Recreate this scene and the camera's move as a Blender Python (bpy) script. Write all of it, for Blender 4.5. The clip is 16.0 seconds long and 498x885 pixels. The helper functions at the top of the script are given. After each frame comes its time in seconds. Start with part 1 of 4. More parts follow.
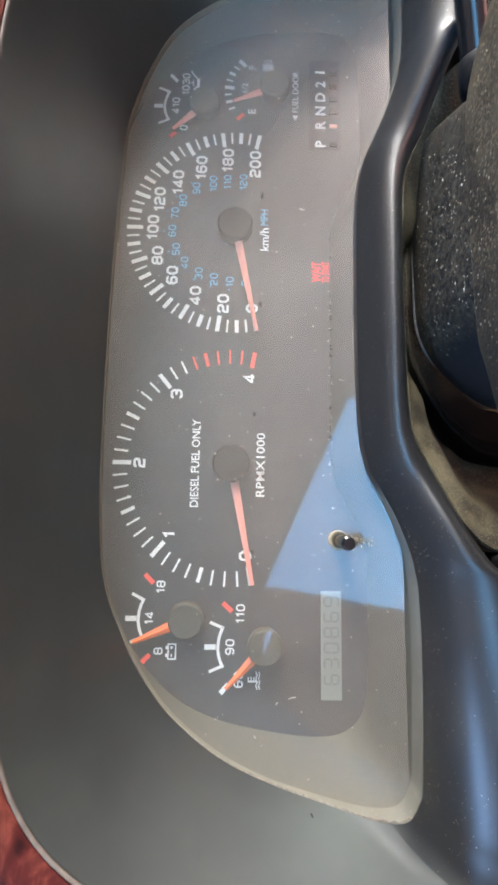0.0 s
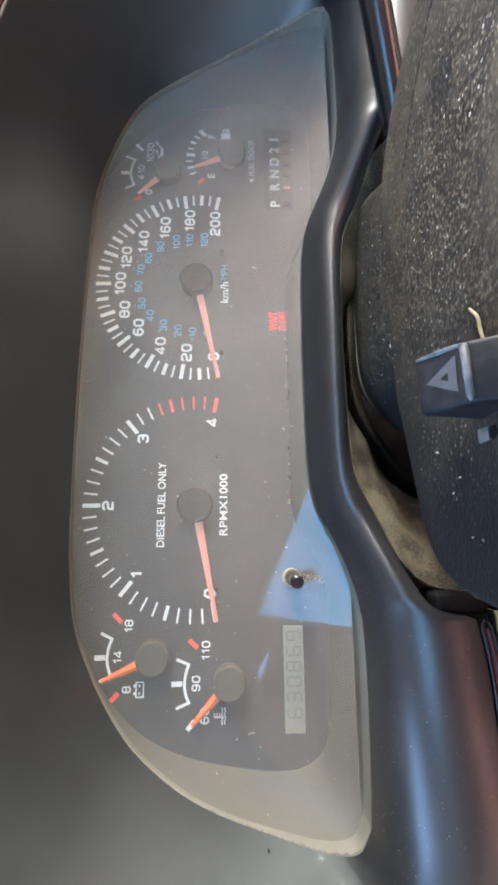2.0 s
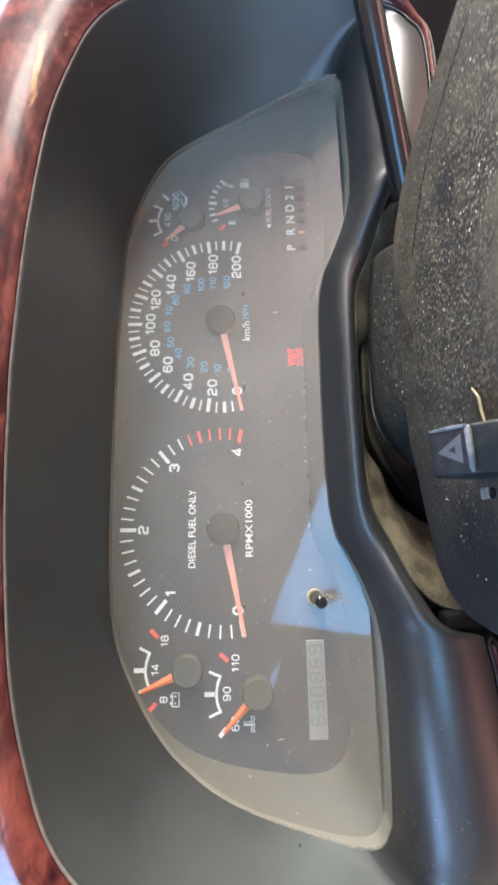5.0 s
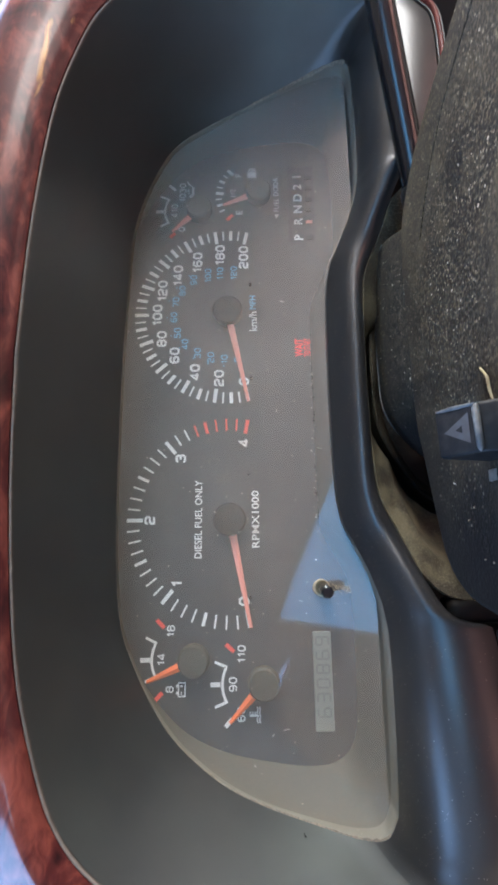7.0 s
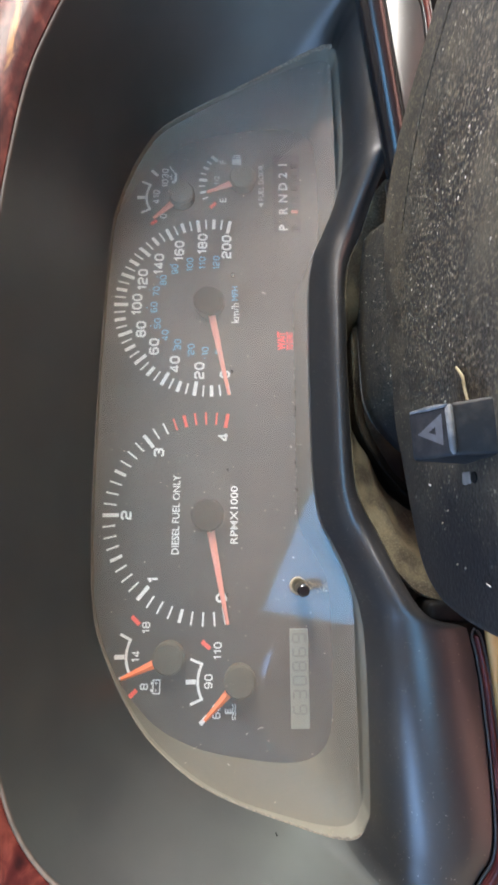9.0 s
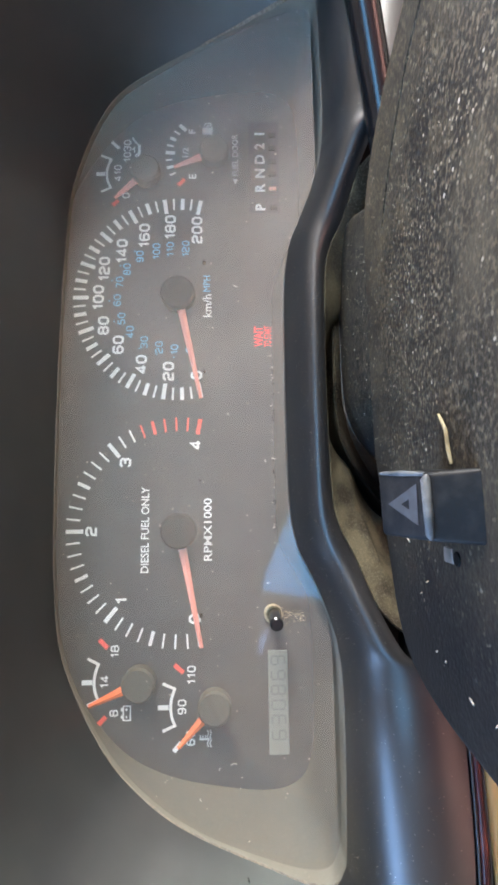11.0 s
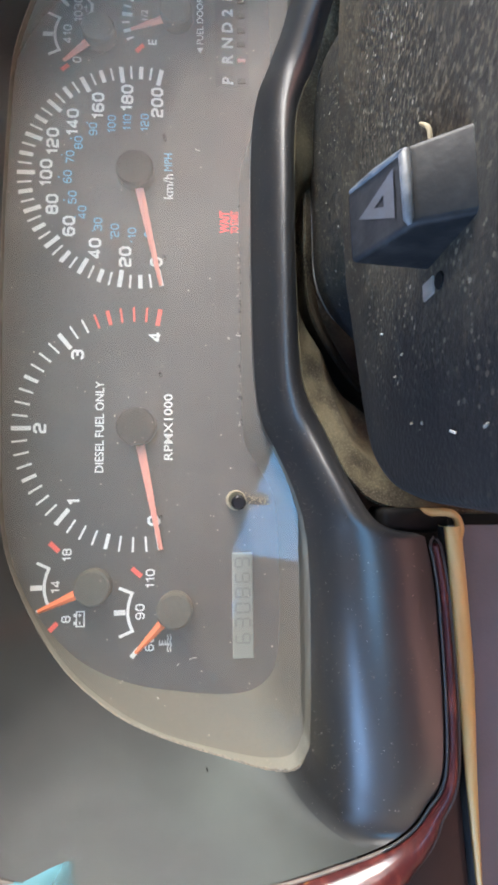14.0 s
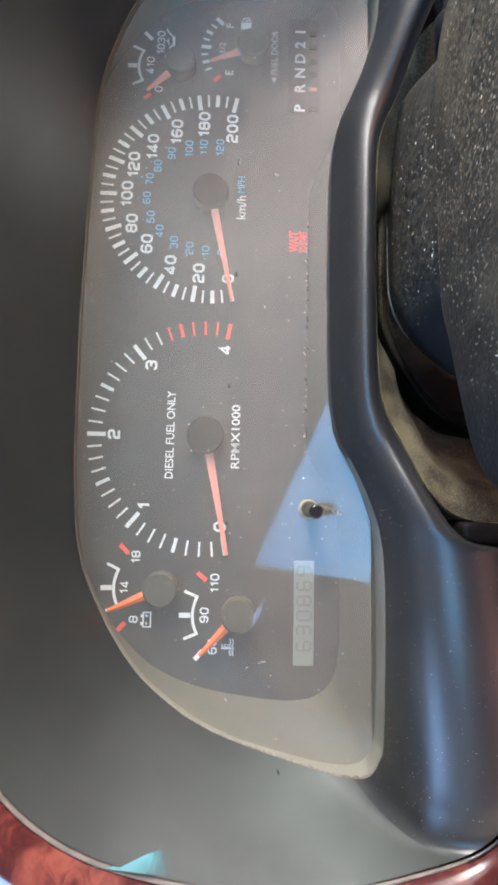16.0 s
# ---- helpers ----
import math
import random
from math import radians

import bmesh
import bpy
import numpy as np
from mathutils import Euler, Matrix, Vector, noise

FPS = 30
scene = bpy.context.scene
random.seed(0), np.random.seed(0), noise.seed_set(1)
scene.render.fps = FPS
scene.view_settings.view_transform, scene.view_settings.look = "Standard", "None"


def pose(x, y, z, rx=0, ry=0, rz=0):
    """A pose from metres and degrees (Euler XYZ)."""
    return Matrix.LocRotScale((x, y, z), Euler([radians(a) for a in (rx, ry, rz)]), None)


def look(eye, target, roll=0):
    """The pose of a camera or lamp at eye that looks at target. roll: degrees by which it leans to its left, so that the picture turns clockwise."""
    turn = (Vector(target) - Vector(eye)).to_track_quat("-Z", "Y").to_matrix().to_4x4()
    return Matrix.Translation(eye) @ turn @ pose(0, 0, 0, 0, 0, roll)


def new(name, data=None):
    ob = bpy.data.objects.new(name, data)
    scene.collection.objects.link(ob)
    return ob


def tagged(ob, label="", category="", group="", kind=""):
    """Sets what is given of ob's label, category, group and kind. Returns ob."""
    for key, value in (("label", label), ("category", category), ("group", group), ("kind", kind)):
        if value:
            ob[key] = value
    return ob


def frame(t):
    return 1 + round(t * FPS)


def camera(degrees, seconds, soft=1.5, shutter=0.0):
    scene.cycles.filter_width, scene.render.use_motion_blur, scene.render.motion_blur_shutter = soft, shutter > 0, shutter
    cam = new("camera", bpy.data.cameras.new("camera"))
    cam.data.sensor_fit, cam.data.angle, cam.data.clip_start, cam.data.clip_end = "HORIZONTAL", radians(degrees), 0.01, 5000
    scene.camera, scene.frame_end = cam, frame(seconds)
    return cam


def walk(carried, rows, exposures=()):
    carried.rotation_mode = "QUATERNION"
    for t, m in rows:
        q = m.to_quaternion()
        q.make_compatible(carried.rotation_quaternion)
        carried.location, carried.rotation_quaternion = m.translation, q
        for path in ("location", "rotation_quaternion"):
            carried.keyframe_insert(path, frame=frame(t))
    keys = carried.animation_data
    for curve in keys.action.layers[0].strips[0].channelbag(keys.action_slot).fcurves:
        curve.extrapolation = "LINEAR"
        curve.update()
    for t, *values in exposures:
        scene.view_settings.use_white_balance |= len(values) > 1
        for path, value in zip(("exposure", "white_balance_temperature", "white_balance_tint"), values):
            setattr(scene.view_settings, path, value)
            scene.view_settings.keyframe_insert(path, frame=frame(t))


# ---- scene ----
cam = camera(58.19, 16.0, soft=3.3)
PATH = [
    (0, (-0.02141, -0.24131, -0.00770), (0.03373, 0.15485, -0.01244), -88.79),
    (0.5, (-0.01554, -0.24238, -0.01537), (0.04449, 0.15301, -0.02296), -88.88),
    (1, (-0.01220, -0.25520, -0.02174), (0.05659, 0.13877, -0.02934), -89.32),
    (1.5, (-0.01231, -0.25754, -0.02978), (0.06432, 0.13500, -0.03584), -90.07),
    (2, (-0.01352, -0.25677, -0.02681), (0.06215, 0.13593, -0.03444), -90.24),
    (2.5, (-0.01590, -0.25773, -0.02310), (0.05912, 0.13510, -0.03043), -90.13),
    (3, (-0.02046, -0.25570, -0.01979), (0.05345, 0.13738, -0.02560), -89.94),
    (3.5, (-0.02121, -0.25642, -0.01810), (0.05564, 0.13609, -0.02341), -90.07),
    (4, (-0.00556, -0.27650, -0.02687), (0.07824, 0.11462, -0.02556), -90.65),
    (4.2, (-0.00236, -0.28217, -0.01337), (0.07814, 0.10963, -0.01749), -90.66),
    (6.5, (-0.00729, -0.28092, -0.02299), (0.07072, 0.11138, -0.01944), -91.21),
    (7, (-0.00782, -0.27976, -0.01782), (0.07076, 0.11240, -0.01184), -90.81),
    (7.5, (-0.00735, -0.28516, -0.01275), (0.07181, 0.10685, -0.00533), -90.39),
    (8, (-0.00773, -0.28018, -0.01443), (0.06974, 0.11219, -0.00783), -90.14),
    (8.5, (-0.00848, -0.27604, -0.01743), (0.06697, 0.11677, -0.01427), -90.04),
    (9, (-0.00507, -0.27522, -0.02334), (0.06611, 0.11838, -0.02734), -90.00),
    (9.2, (-0.00645, -0.26490, -0.03176), (0.06273, 0.12900, -0.03908), -90.02),
    (11.3, (0.02053, -0.25576, -0.03816), (0.06108, 0.14214, -0.04412), -90.69),
    (11.5, (0.01738, -0.25461, -0.03553), (0.05327, 0.14368, -0.04416), -90.57),
    (12, (-0.01645, -0.23560, -0.04197), (0.01072, 0.16319, -0.05708), -90.62),
    (12.5, (-0.03014, -0.22815, -0.03856), (-0.00785, 0.17069, -0.05934), -90.70),
    (13, (-0.03275, -0.22462, -0.04163), (-0.01525, 0.17435, -0.06436), -90.90),
    (13.5, (-0.03147, -0.22323, -0.04384), (-0.01183, 0.17548, -0.06928), -90.97),
    (14, (-0.02516, -0.23488, -0.04375), (0.00336, 0.16325, -0.06985), -90.51),
    (14.5, (-0.01869, -0.24914, -0.03184), (0.01713, 0.14854, -0.05570), -89.80),
    (15, (-0.02019, -0.24863, -0.02784), (0.01881, 0.14897, -0.04760), -89.34),
    (15.5, (-0.01644, -0.25269, -0.02405), (0.02156, 0.14520, -0.03944), -89.06),
    (16, (-0.02624, -0.24102, -0.01813), (0.01234, 0.15698, -0.02847), -88.70),
]
walk(cam, [(t, look(eye, target, roll)) for t, eye, target, roll in PATH], [(0, 4.72, 6280, 12), (3.5, 4.75, 6280, 12), (4, 4.84, 6330, 12), (6.5, 4.38, 6400, 12), (7, 4.12, 6100, 12), (7.5, 4.53, 6100, 12), (8, 4.80, 6450, 12), (8.5, 4.53, 6500, 12), (9, 4.57, 6450, 12), (11.5, 4.69, 6300, 12), (12, 4.72, 6330, 12), (14, 4.7, 6330, 12), (16, 4.72, 6250, 12)])

# ---------------------------------------------------------------- light
SUN_EL, SUN_AZ = 58.0, 35.0
world = bpy.data.worlds.new("sky")
scene.world = world
world.use_nodes = True
wn = world.node_tree
sky = wn.nodes.new("ShaderNodeTexSky")
sky.sky_type, sky.sun_disc = "NISHITA", False
sky.sun_elevation, sky.sun_rotation = radians(SUN_EL), radians(SUN_AZ)
wn.links.new(sky.outputs[0], wn.nodes["Background"].inputs[0])
wn.nodes["Background"].inputs[1].default_value = 0.1
sun_data = bpy.data.lights.new("sun", "SUN")
sun_data.energy, sun_data.angle, sun_data.color = 3.0, radians(0.6), (1.0, 0.94, 0.85)
sun = new("sun", sun_data)
sun_dir = Vector((math.sin(radians(SUN_AZ)) * math.cos(radians(SUN_EL)), math.cos(radians(SUN_AZ)) * math.cos(radians(SUN_EL)), math.sin(radians(SUN_EL))))
sun.matrix_world = look(sun_dir * 5, (0, 0, 0))

# daylight through the passenger's window
day = bpy.data.lights.new("window_daylight", "AREA")
day.shape, day.size, day.size_y, day.energy, day.color = "RECTANGLE", 0.52, 0.2, 2.35, (1.0, 0.93, 0.82)
daylight = new("window_daylight", day)
daylight.matrix_world = look((1.255, -0.45, 0.215), (0.0, -0.15, 0.02))

# blue sky light through the driver's window
side = bpy.data.lights.new("driver_window_daylight", "AREA")
side.shape, side.size, side.size_y, side.energy, side.color = "RECTANGLE", 0.24, 0.46, 0.25, (0.32, 0.58, 1.0)
sidelight = new("driver_window_daylight", side)
sidelight.matrix_world = look((-0.405, -0.175, 0.3), (0.25, -0.08, 0.0))

# warm area lamp added in the unseen rear opening, to brighten the dials
quarter = bpy.data.lights.new("rear_fill", "AREA")
quarter.shape, quarter.size, quarter.size_y, quarter.energy, quarter.color = "RECTANGLE", 0.52, 0.3, 0.55, (1.0, 0.93, 0.84)
quarterlight = new("rear_fill", quarter)
quarterlight.matrix_world = look((0.91, -0.805, -0.03), (0.1, 0.0, 0.0))

# ---------------------------------------------------------------- helpers
MM = 0.001


def speck_mask(nt, geo, scale, size, share):
    """Small dots at random: cells per metre, the dot's part of a cell, and the share of cells that hold one."""
    v = nt.nodes.new("ShaderNodeTexVoronoi")
    v.inputs["Scale"].default_value = scale
    warp = nt.nodes.new("ShaderNodeTexNoise")
    warp.inputs["Scale"].default_value = scale * 2.5
    mixed = nt.nodes.new("ShaderNodeVectorMath")
    mixed.operation = "MULTIPLY_ADD"
    mixed.inputs[1].default_value = (0.25 / scale,) * 3
    nt.links.new(geo.outputs["Position"], warp.inputs["Vector"])
    nt.links.new(warp.outputs["Color"], mixed.inputs[0])
    nt.links.new(geo.outputs["Position"], mixed.inputs[2])
    nt.links.new(mixed.outputs[0], v.inputs["Vector"])
    part_of = nt.nodes.new("ShaderNodeSeparateColor")
    nt.links.new(v.outputs["Color"], part_of.inputs[0])
    reach = nt.nodes.new("ShaderNodeMapRange")
    reach.inputs[1].default_value, reach.inputs[2].default_value, reach.inputs[3].default_value, reach.inputs[4].default_value = 1 - share, 1, 0, size
    nt.links.new(part_of.outputs[0], reach.inputs[0])
    near = nt.nodes.new("ShaderNodeMath")
    near.operation = "LESS_THAN"
    nt.links.new(v.outputs["Distance"], near.inputs[0])
    nt.links.new(reach.outputs[0], near.inputs[1])
    return near.outputs[0]


def material(name, color, rough=0.5, metal=0.0, spots=(), bump=0.0, bump_scale=900.0, coat=0.0, spec=0.5, emit=None, specks=(), patch=None, fade=None):
    """A surface of one colour, broken by layers of noise: rows of (scale, low, high, colour, strength)."""
    m = bpy.data.materials.new(name)
    m.use_nodes = True
    nt = m.node_tree
    b = nt.nodes["Principled BSDF"]
    b.inputs["Roughness"].default_value, b.inputs["Metallic"].default_value = rough, metal
    b.inputs["Coat Weight"].default_value, b.inputs["Coat Roughness"].default_value = coat, 0.06
    b.inputs["Specular IOR Level"].default_value = spec
    geo = nt.nodes.new("ShaderNodeNewGeometry")
    last = None
    for scale, low, high, tint, strength in spots:
        n = nt.nodes.new("ShaderNodeTexNoise")
        n.inputs["Scale"].default_value, n.inputs["Detail"].default_value = scale, 4
        nt.links.new(geo.outputs["Position"], n.inputs["Vector"])
        r = nt.nodes.new("ShaderNodeMapRange")
        r.inputs[1].default_value, r.inputs[2].default_value, r.inputs[4].default_value = low, high, strength
        nt.links.new(n.outputs[0], r.inputs[0])
        mix = nt.nodes.new("ShaderNodeMix")
        mix.data_type = "RGBA"
        nt.links.new(r.outputs[0], mix.inputs[0])
        mix.inputs[6].default_value = (*color, 1)
        if last:
            nt.links.new(last, mix.inputs[6])
        mix.inputs[7].default_value = (*tint, 1)
        last = mix.outputs[2]
    if fade and last:
        # the layers thin out along x, from none at the first place to all at the second, with a ragged edge
        rag, apart, wide, push = (nt.nodes.new("ShaderNode" + k) for k in ("TexNoise", "SeparateXYZ", "MapRange", "Math"))
        rag.inputs["Scale"].default_value, rag.inputs["Detail"].default_value = 45, 5
        nt.links.new(geo.outputs["Position"], rag.inputs["Vector"])
        nt.links.new(geo.outputs["Position"], apart.inputs[0])
        push.operation = "MULTIPLY_ADD"
        push.inputs[1].default_value = fade[2]
        nt.links.new(rag.outputs[0], push.inputs[0])
        nt.links.new(apart.outputs[0], push.inputs[2])
        wide.inputs[1].default_value, wide.inputs[2].default_value, wide.inputs[3].default_value = fade[0] + fade[2] / 2, fade[1] + fade[2] / 2, fade[3]
        nt.links.new(push.outputs[0], wide.inputs[0])
        mix = nt.nodes.new("ShaderNodeMix")
        mix.data_type = "RGBA"
        mix.inputs[6].default_value = (*color, 1)
        nt.links.new(wide.outputs[0], mix.inputs[0])
        nt.links.new(last, mix.inputs[7])
        last = mix.outputs[2]
    worn = None
    if patch:
        n = nt.nodes.new("ShaderNodeTexNoise")
        n.inputs["Scale"].default_value, n.inputs["Detail"].default_value = patch[0], 5
        nt.links.new(geo.outputs["Position"], n.inputs["Vector"])
        worn = nt.nodes.new("ShaderNodeMapRange")
        worn.inputs[1].default_value, worn.inputs[2].default_value, worn.inputs[3].default_value = patch[1], patch[2], patch[3]
        nt.links.new(n.outputs[0], worn.inputs[0])
        if len(patch) > 4:
            along, apart, both = (nt.nodes.new("ShaderNode" + k) for k in ("MapRange", "SeparateXYZ", "Math"))
            nt.links.new(geo.outputs["Position"], apart.inputs[0])
            nt.links.new(apart.outputs[0], along.inputs[0])
            along.inputs[1].default_value, along.inputs[2].default_value, along.inputs[3].default_value = patch[4], patch[5], 0.06
            both.operation = "MULTIPLY"
            nt.links.new(worn.outputs[0], both.inputs[0])
            nt.links.new(along.outputs[0], both.inputs[1])
            worn = both
    for scale, size, share, tint in specks:
        dots = speck_mask(nt, geo, scale, size, share)
        if worn:
            less = nt.nodes.new("ShaderNodeMath")
            less.operation = "MULTIPLY"
            nt.links.new(dots, less.inputs[0])
            nt.links.new(worn.outputs[0], less.inputs[1])
            dots = less.outputs[0]
        mix = nt.nodes.new("ShaderNodeMix")
        mix.data_type = "RGBA"
        nt.links.new(dots, mix.inputs[0])
        mix.inputs[6].default_value = (*color, 1)
        if last:
            nt.links.new(last, mix.inputs[6])
        mix.inputs[7].default_value = (*tint, 1)
        last = mix.outputs[2]
    if last:
        nt.links.new(last, b.inputs["Base Color"])
    else:
        b.inputs["Base Color"].default_value = (*color, 1)
    if bump:
        n = nt.nodes.new("ShaderNodeTexNoise")
        n.inputs["Scale"].default_value, n.inputs["Detail"].default_value = bump_scale, 3
        nt.links.new(geo.outputs["Position"], n.inputs["Vector"])
        u = nt.nodes.new("ShaderNodeBump")
        u.inputs["Strength"].default_value, u.inputs["Distance"].default_value = bump, 0.0006
        nt.links.new(n.outputs[0], u.inputs["Height"])
        nt.links.new(u.outputs[0], b.inputs["Normal"])
    if emit:
        b.inputs["Emission Color"].default_value, b.inputs["Emission Strength"].default_value = (*emit[0], 1), emit[1]
    return m


def link(name, bm, mat, smooth=True):
    me = bpy.data.meshes.new(name)
    bm.normal_update()
    bm.to_mesh(me)
    bm.free()
    me.materials.append(mat)
    if smooth:
        me.polygons.foreach_set("use_smooth", [True] * len(me.polygons))
        me.set_sharp_from_angle(angle=radians(40))
    return new(name, me)


def under(ob, parent):
    ob.parent = parent
    shift = Vector() if parent.parent else parent.location
    ob.matrix_parent_inverse = Matrix.Translation(-shift)
    return ob


def part(name, bm, mat, parent, label="", smooth=True):
    ob = under(link(name, bm, mat, smooth), parent)
    return tagged(ob, label) if label else ob


def thing(name, at, label, category, group="", kind=""):
    ob = new(name)
    ob.empty_display_size = 0.01
    ob.location = Vector(at) * MM
    return tagged(ob, label, category, group, kind)


def box(bm, x0, y0, z0, x1, y1, z1, bevel=0.0, seg=2):
    """A box in millimetres, with rounded edges."""
    got = bmesh.ops.create_cube(bm, size=1.0, matrix=Matrix.Translation(Vector((x0 + x1, y0 + y1, z0 + z1)) * MM / 2) @ Matrix.Diagonal(Vector((x1 - x0, y1 - y0, z1 - z0, 1000)) * MM))
    if bevel:
        edges = {e for v in got["verts"] for e in v.link_edges}
        bmesh.ops.bevel(bm, geom=list(edges), offset=bevel * MM, segments=seg, affect="EDGES", profile=0.5)
    return bm


def spline(keys, n):
    """Points on a Catmull-Rom line through keys, n to a stretch."""
    keys = [np.array(k, float) for k in keys]
    pts = [2 * keys[0] - keys[1], *keys, 2 * keys[-1] - keys[-2]]
    out = []
    for a, b, c, d in zip(pts, pts[1:], pts[2:], pts[3:]):
        for i in range(n):
            t = i / n
            out.append(0.5 * (2 * b + (c - a) * t + (2 * a - 5 * b + 4 * c - d) * t * t + (3 * b - 3 * c + d - a) * t**3))
    return [*out, keys[-1]]


def grid(bm, rows, closed=False):
    """Faces between rows of points in millimetres, all of one length."""
    vs = [[bm.verts.new(Vector(p) * MM) for p in row] for row in rows]
    for a, b in zip(vs, vs[1:] + vs[:1] if closed else vs[1:]):
        for i in range(len(a) - 1):
            bm.faces.new((a[i], b[i], b[i + 1], a[i + 1]))
    return bm


def prism(bm, outline, y0, y1, rim=0.0):
    """A plate with the outline (x, z), from y0 (its front) to y1; rim: a chamfer round its front."""
    c = np.mean(outline, axis=0)
    inset = [(x + (c[0] - x) * rim / max(1, math.dist((x, z), c)), z + (c[1] - z) * rim / max(1, math.dist((x, z), c))) for x, z in outline]
    rings = [[(x, y1, z) for x, z in outline], [(x, y0 + rim, z) for x, z in outline], [(x, y0, z) for x, z in inset]]
    vs = [[bm.verts.new(Vector(p) * MM) for p in r] for r in rings]
    n = len(outline)
    for a, b in zip(vs, vs[1:]):
        for i in range(n):
            bm.faces.new((a[i], a[(i + 1) % n], b[(i + 1) % n], b[i]))
    bm.faces.new(vs[-1])
    bmesh.ops.recalc_face_normals(bm, faces=bm.faces)
    return bm


def slab(bm, outline, z0, z1, rim=3.0, seg=4):
    """A block with the plan (x, y), from z0 up to z1, its upper edge rounded."""
    c = np.mean(outline, axis=0)
    rings = [[(x, y, z0) for x, y in outline]]
    for k in range(seg + 1):
        a = k / seg * math.pi / 2
        d, h = rim * (1 - math.cos(a)), z1 - rim + rim * math.sin(a)
        rings.append([(x + (c[0] - x) * d / math.dist((x, y), c), y + (c[1] - y) * d / math.dist((x, y), c), h) for x, y in outline])
    vs = [[bm.verts.new(Vector(p) * MM) for p in r] for r in rings]
    n = len(outline)
    for a, b in zip(vs, vs[1:]):
        for i in range(n):
            bm.faces.new((a[i], a[(i + 1) % n], b[(i + 1) % n], b[i]))
    bm.faces.new(vs[-1])
    bmesh.ops.recalc_face_normals(bm, faces=bm.faces)
    return bm


def bar(bm, a, b, width, y, rounded=False):
    """A flat printed stroke from a to b (x, z)."""
    a, b = Vector(a), Vector(b)
    d = (b - a).normalized()
    s = Vector((-d.y, d.x)) * width / 2
    pts = [a - s, b - s, b + s, a + s]
    bm.faces.new([bm.verts.new(Vector((p.x, y, p.y)) * MM) for p in pts])
    return bm


def stroke(bm, pts, width, y):
    """A flat printed line through points (x, z), mitred."""
    pts = [Vector(p) for p in pts]
    closed = (pts[0] - pts[-1]).length < 1e-6
    left, right = [], []
    for i, p in enumerate(pts):
        d0 = (p - pts[i - 1]).normalized() if i else (pts[0] - pts[-2] if closed else pts[1] - p).normalized()
        d1 = (pts[i + 1] - p).normalized() if i + 1 < len(pts) else (pts[1] - p).normalized() if closed else d0
        d = (d0 + d1).normalized()
        s = Vector((-d.y, d.x)) * width / 2 / max(0.5, d.dot(d1))
        left.append(p + s), right.append(p - s)
    vl = [bm.verts.new(Vector((p.x, y, p.y)) * MM) for p in left]
    vr = [bm.verts.new(Vector((p.x, y, p.y)) * MM) for p in right]
    for i in range(len(pts) - 1):
        bm.faces.new((vl[i], vr[i], vr[i + 1], vl[i + 1]))
    return bm


C = 0.24
DIGITS = {
    "0": [[(C, 0), (1 - C, 0), (1, C), (1, 1 - C), (1 - C, 1), (C, 1), (0, 1 - C), (0, C), (C, 0)]],
    "1": [[(0.1, 0.76), (0.52, 1), (0.52, 0)]],
    "2": [[(0, 0.74), (0, 0.84), (0.18, 1), (1 - C, 1), (1, 0.82), (1, 0.64), (0.84, 0.52), (0.18, 0.46), (0, 0.32), (0, 0), (1, 0)]],
    "3": [[(0, 0.8), (0, 0.86), (0.16, 1), (1 - C, 1), (1, 0.84), (1, 0.64), (0.86, 0.52), (0.34, 0.52)], [(0.8, 0.52), (1, 0.4), (1, 0.18), (1 - C, 0), (0.16, 0), (0, 0.14), (0, 0.2)]],
    "4": [[(0.72, 0), (0.72, 1), (0.04, 0.36), (0.04, 0.25), (1.08, 0.25)]],
    "5": [[(0.96, 1), (0.06, 1), (0.04, 0.56), (1 - C, 0.58), (1, 0.42), (1, 0.18), (1 - C, 0), (0.16, 0), (0, 0.14), (0, 0.2)]],
    "6": [[(0.96, 0.84), (0.96, 0.88), (0.8, 1), (C, 1), (0, 1 - C), (0, C), (C, 0), (1 - C, 0), (1, 0.2), (1, 0.4), (0.8, 0.56), (0.02, 0.56)]],
    "7": [[(0, 1), (1, 1), (0.98, 0.88), (0.4, 0)]],
    "8": [[(C, 0), (1 - C, 0), (1, 0.17), (1, 0.38), (0.86, 0.52), (0.98, 0.66), (0.98, 0.84), (1 - C, 1), (C, 1), (0.02, 0.84), (0.02, 0.66), (0.14, 0.52), (0, 0.38), (0, 0.17), (C, 0)], [(0.22, 0.52), (0.78, 0.52)]],
    "9": [[(0.04, 0.16), (0.04, 0.12), (0.2, 0), (1 - C, 0), (1, C), (1, 1 - C), (1 - C, 1), (C, 1), (0, 0.8), (0, 0.6), (0.2, 0.44), (0.98, 0.44)]],
}


def figures(bm, text, x, z, height, y, weight=0.2):
    """Square-shouldered figures, centred on (x, z)."""
    w, gap = height * 0.6, height * 0.31
    wide = [w * (0.62 if c == "1" else 1) for c in text]
    at = x - (sum(wide) + gap * (len(text) - 1)) / 2
    pen = height * weight
    for c, cw in zip(text, wide):
        for line in DIGITS[c]:
            stroke(bm, [(at + u * w, z - height / 2 + pen / 2 + v * (height - pen)) for u, v in line], pen, y)
        at += cw + gap
    return bm


glyphs = {}


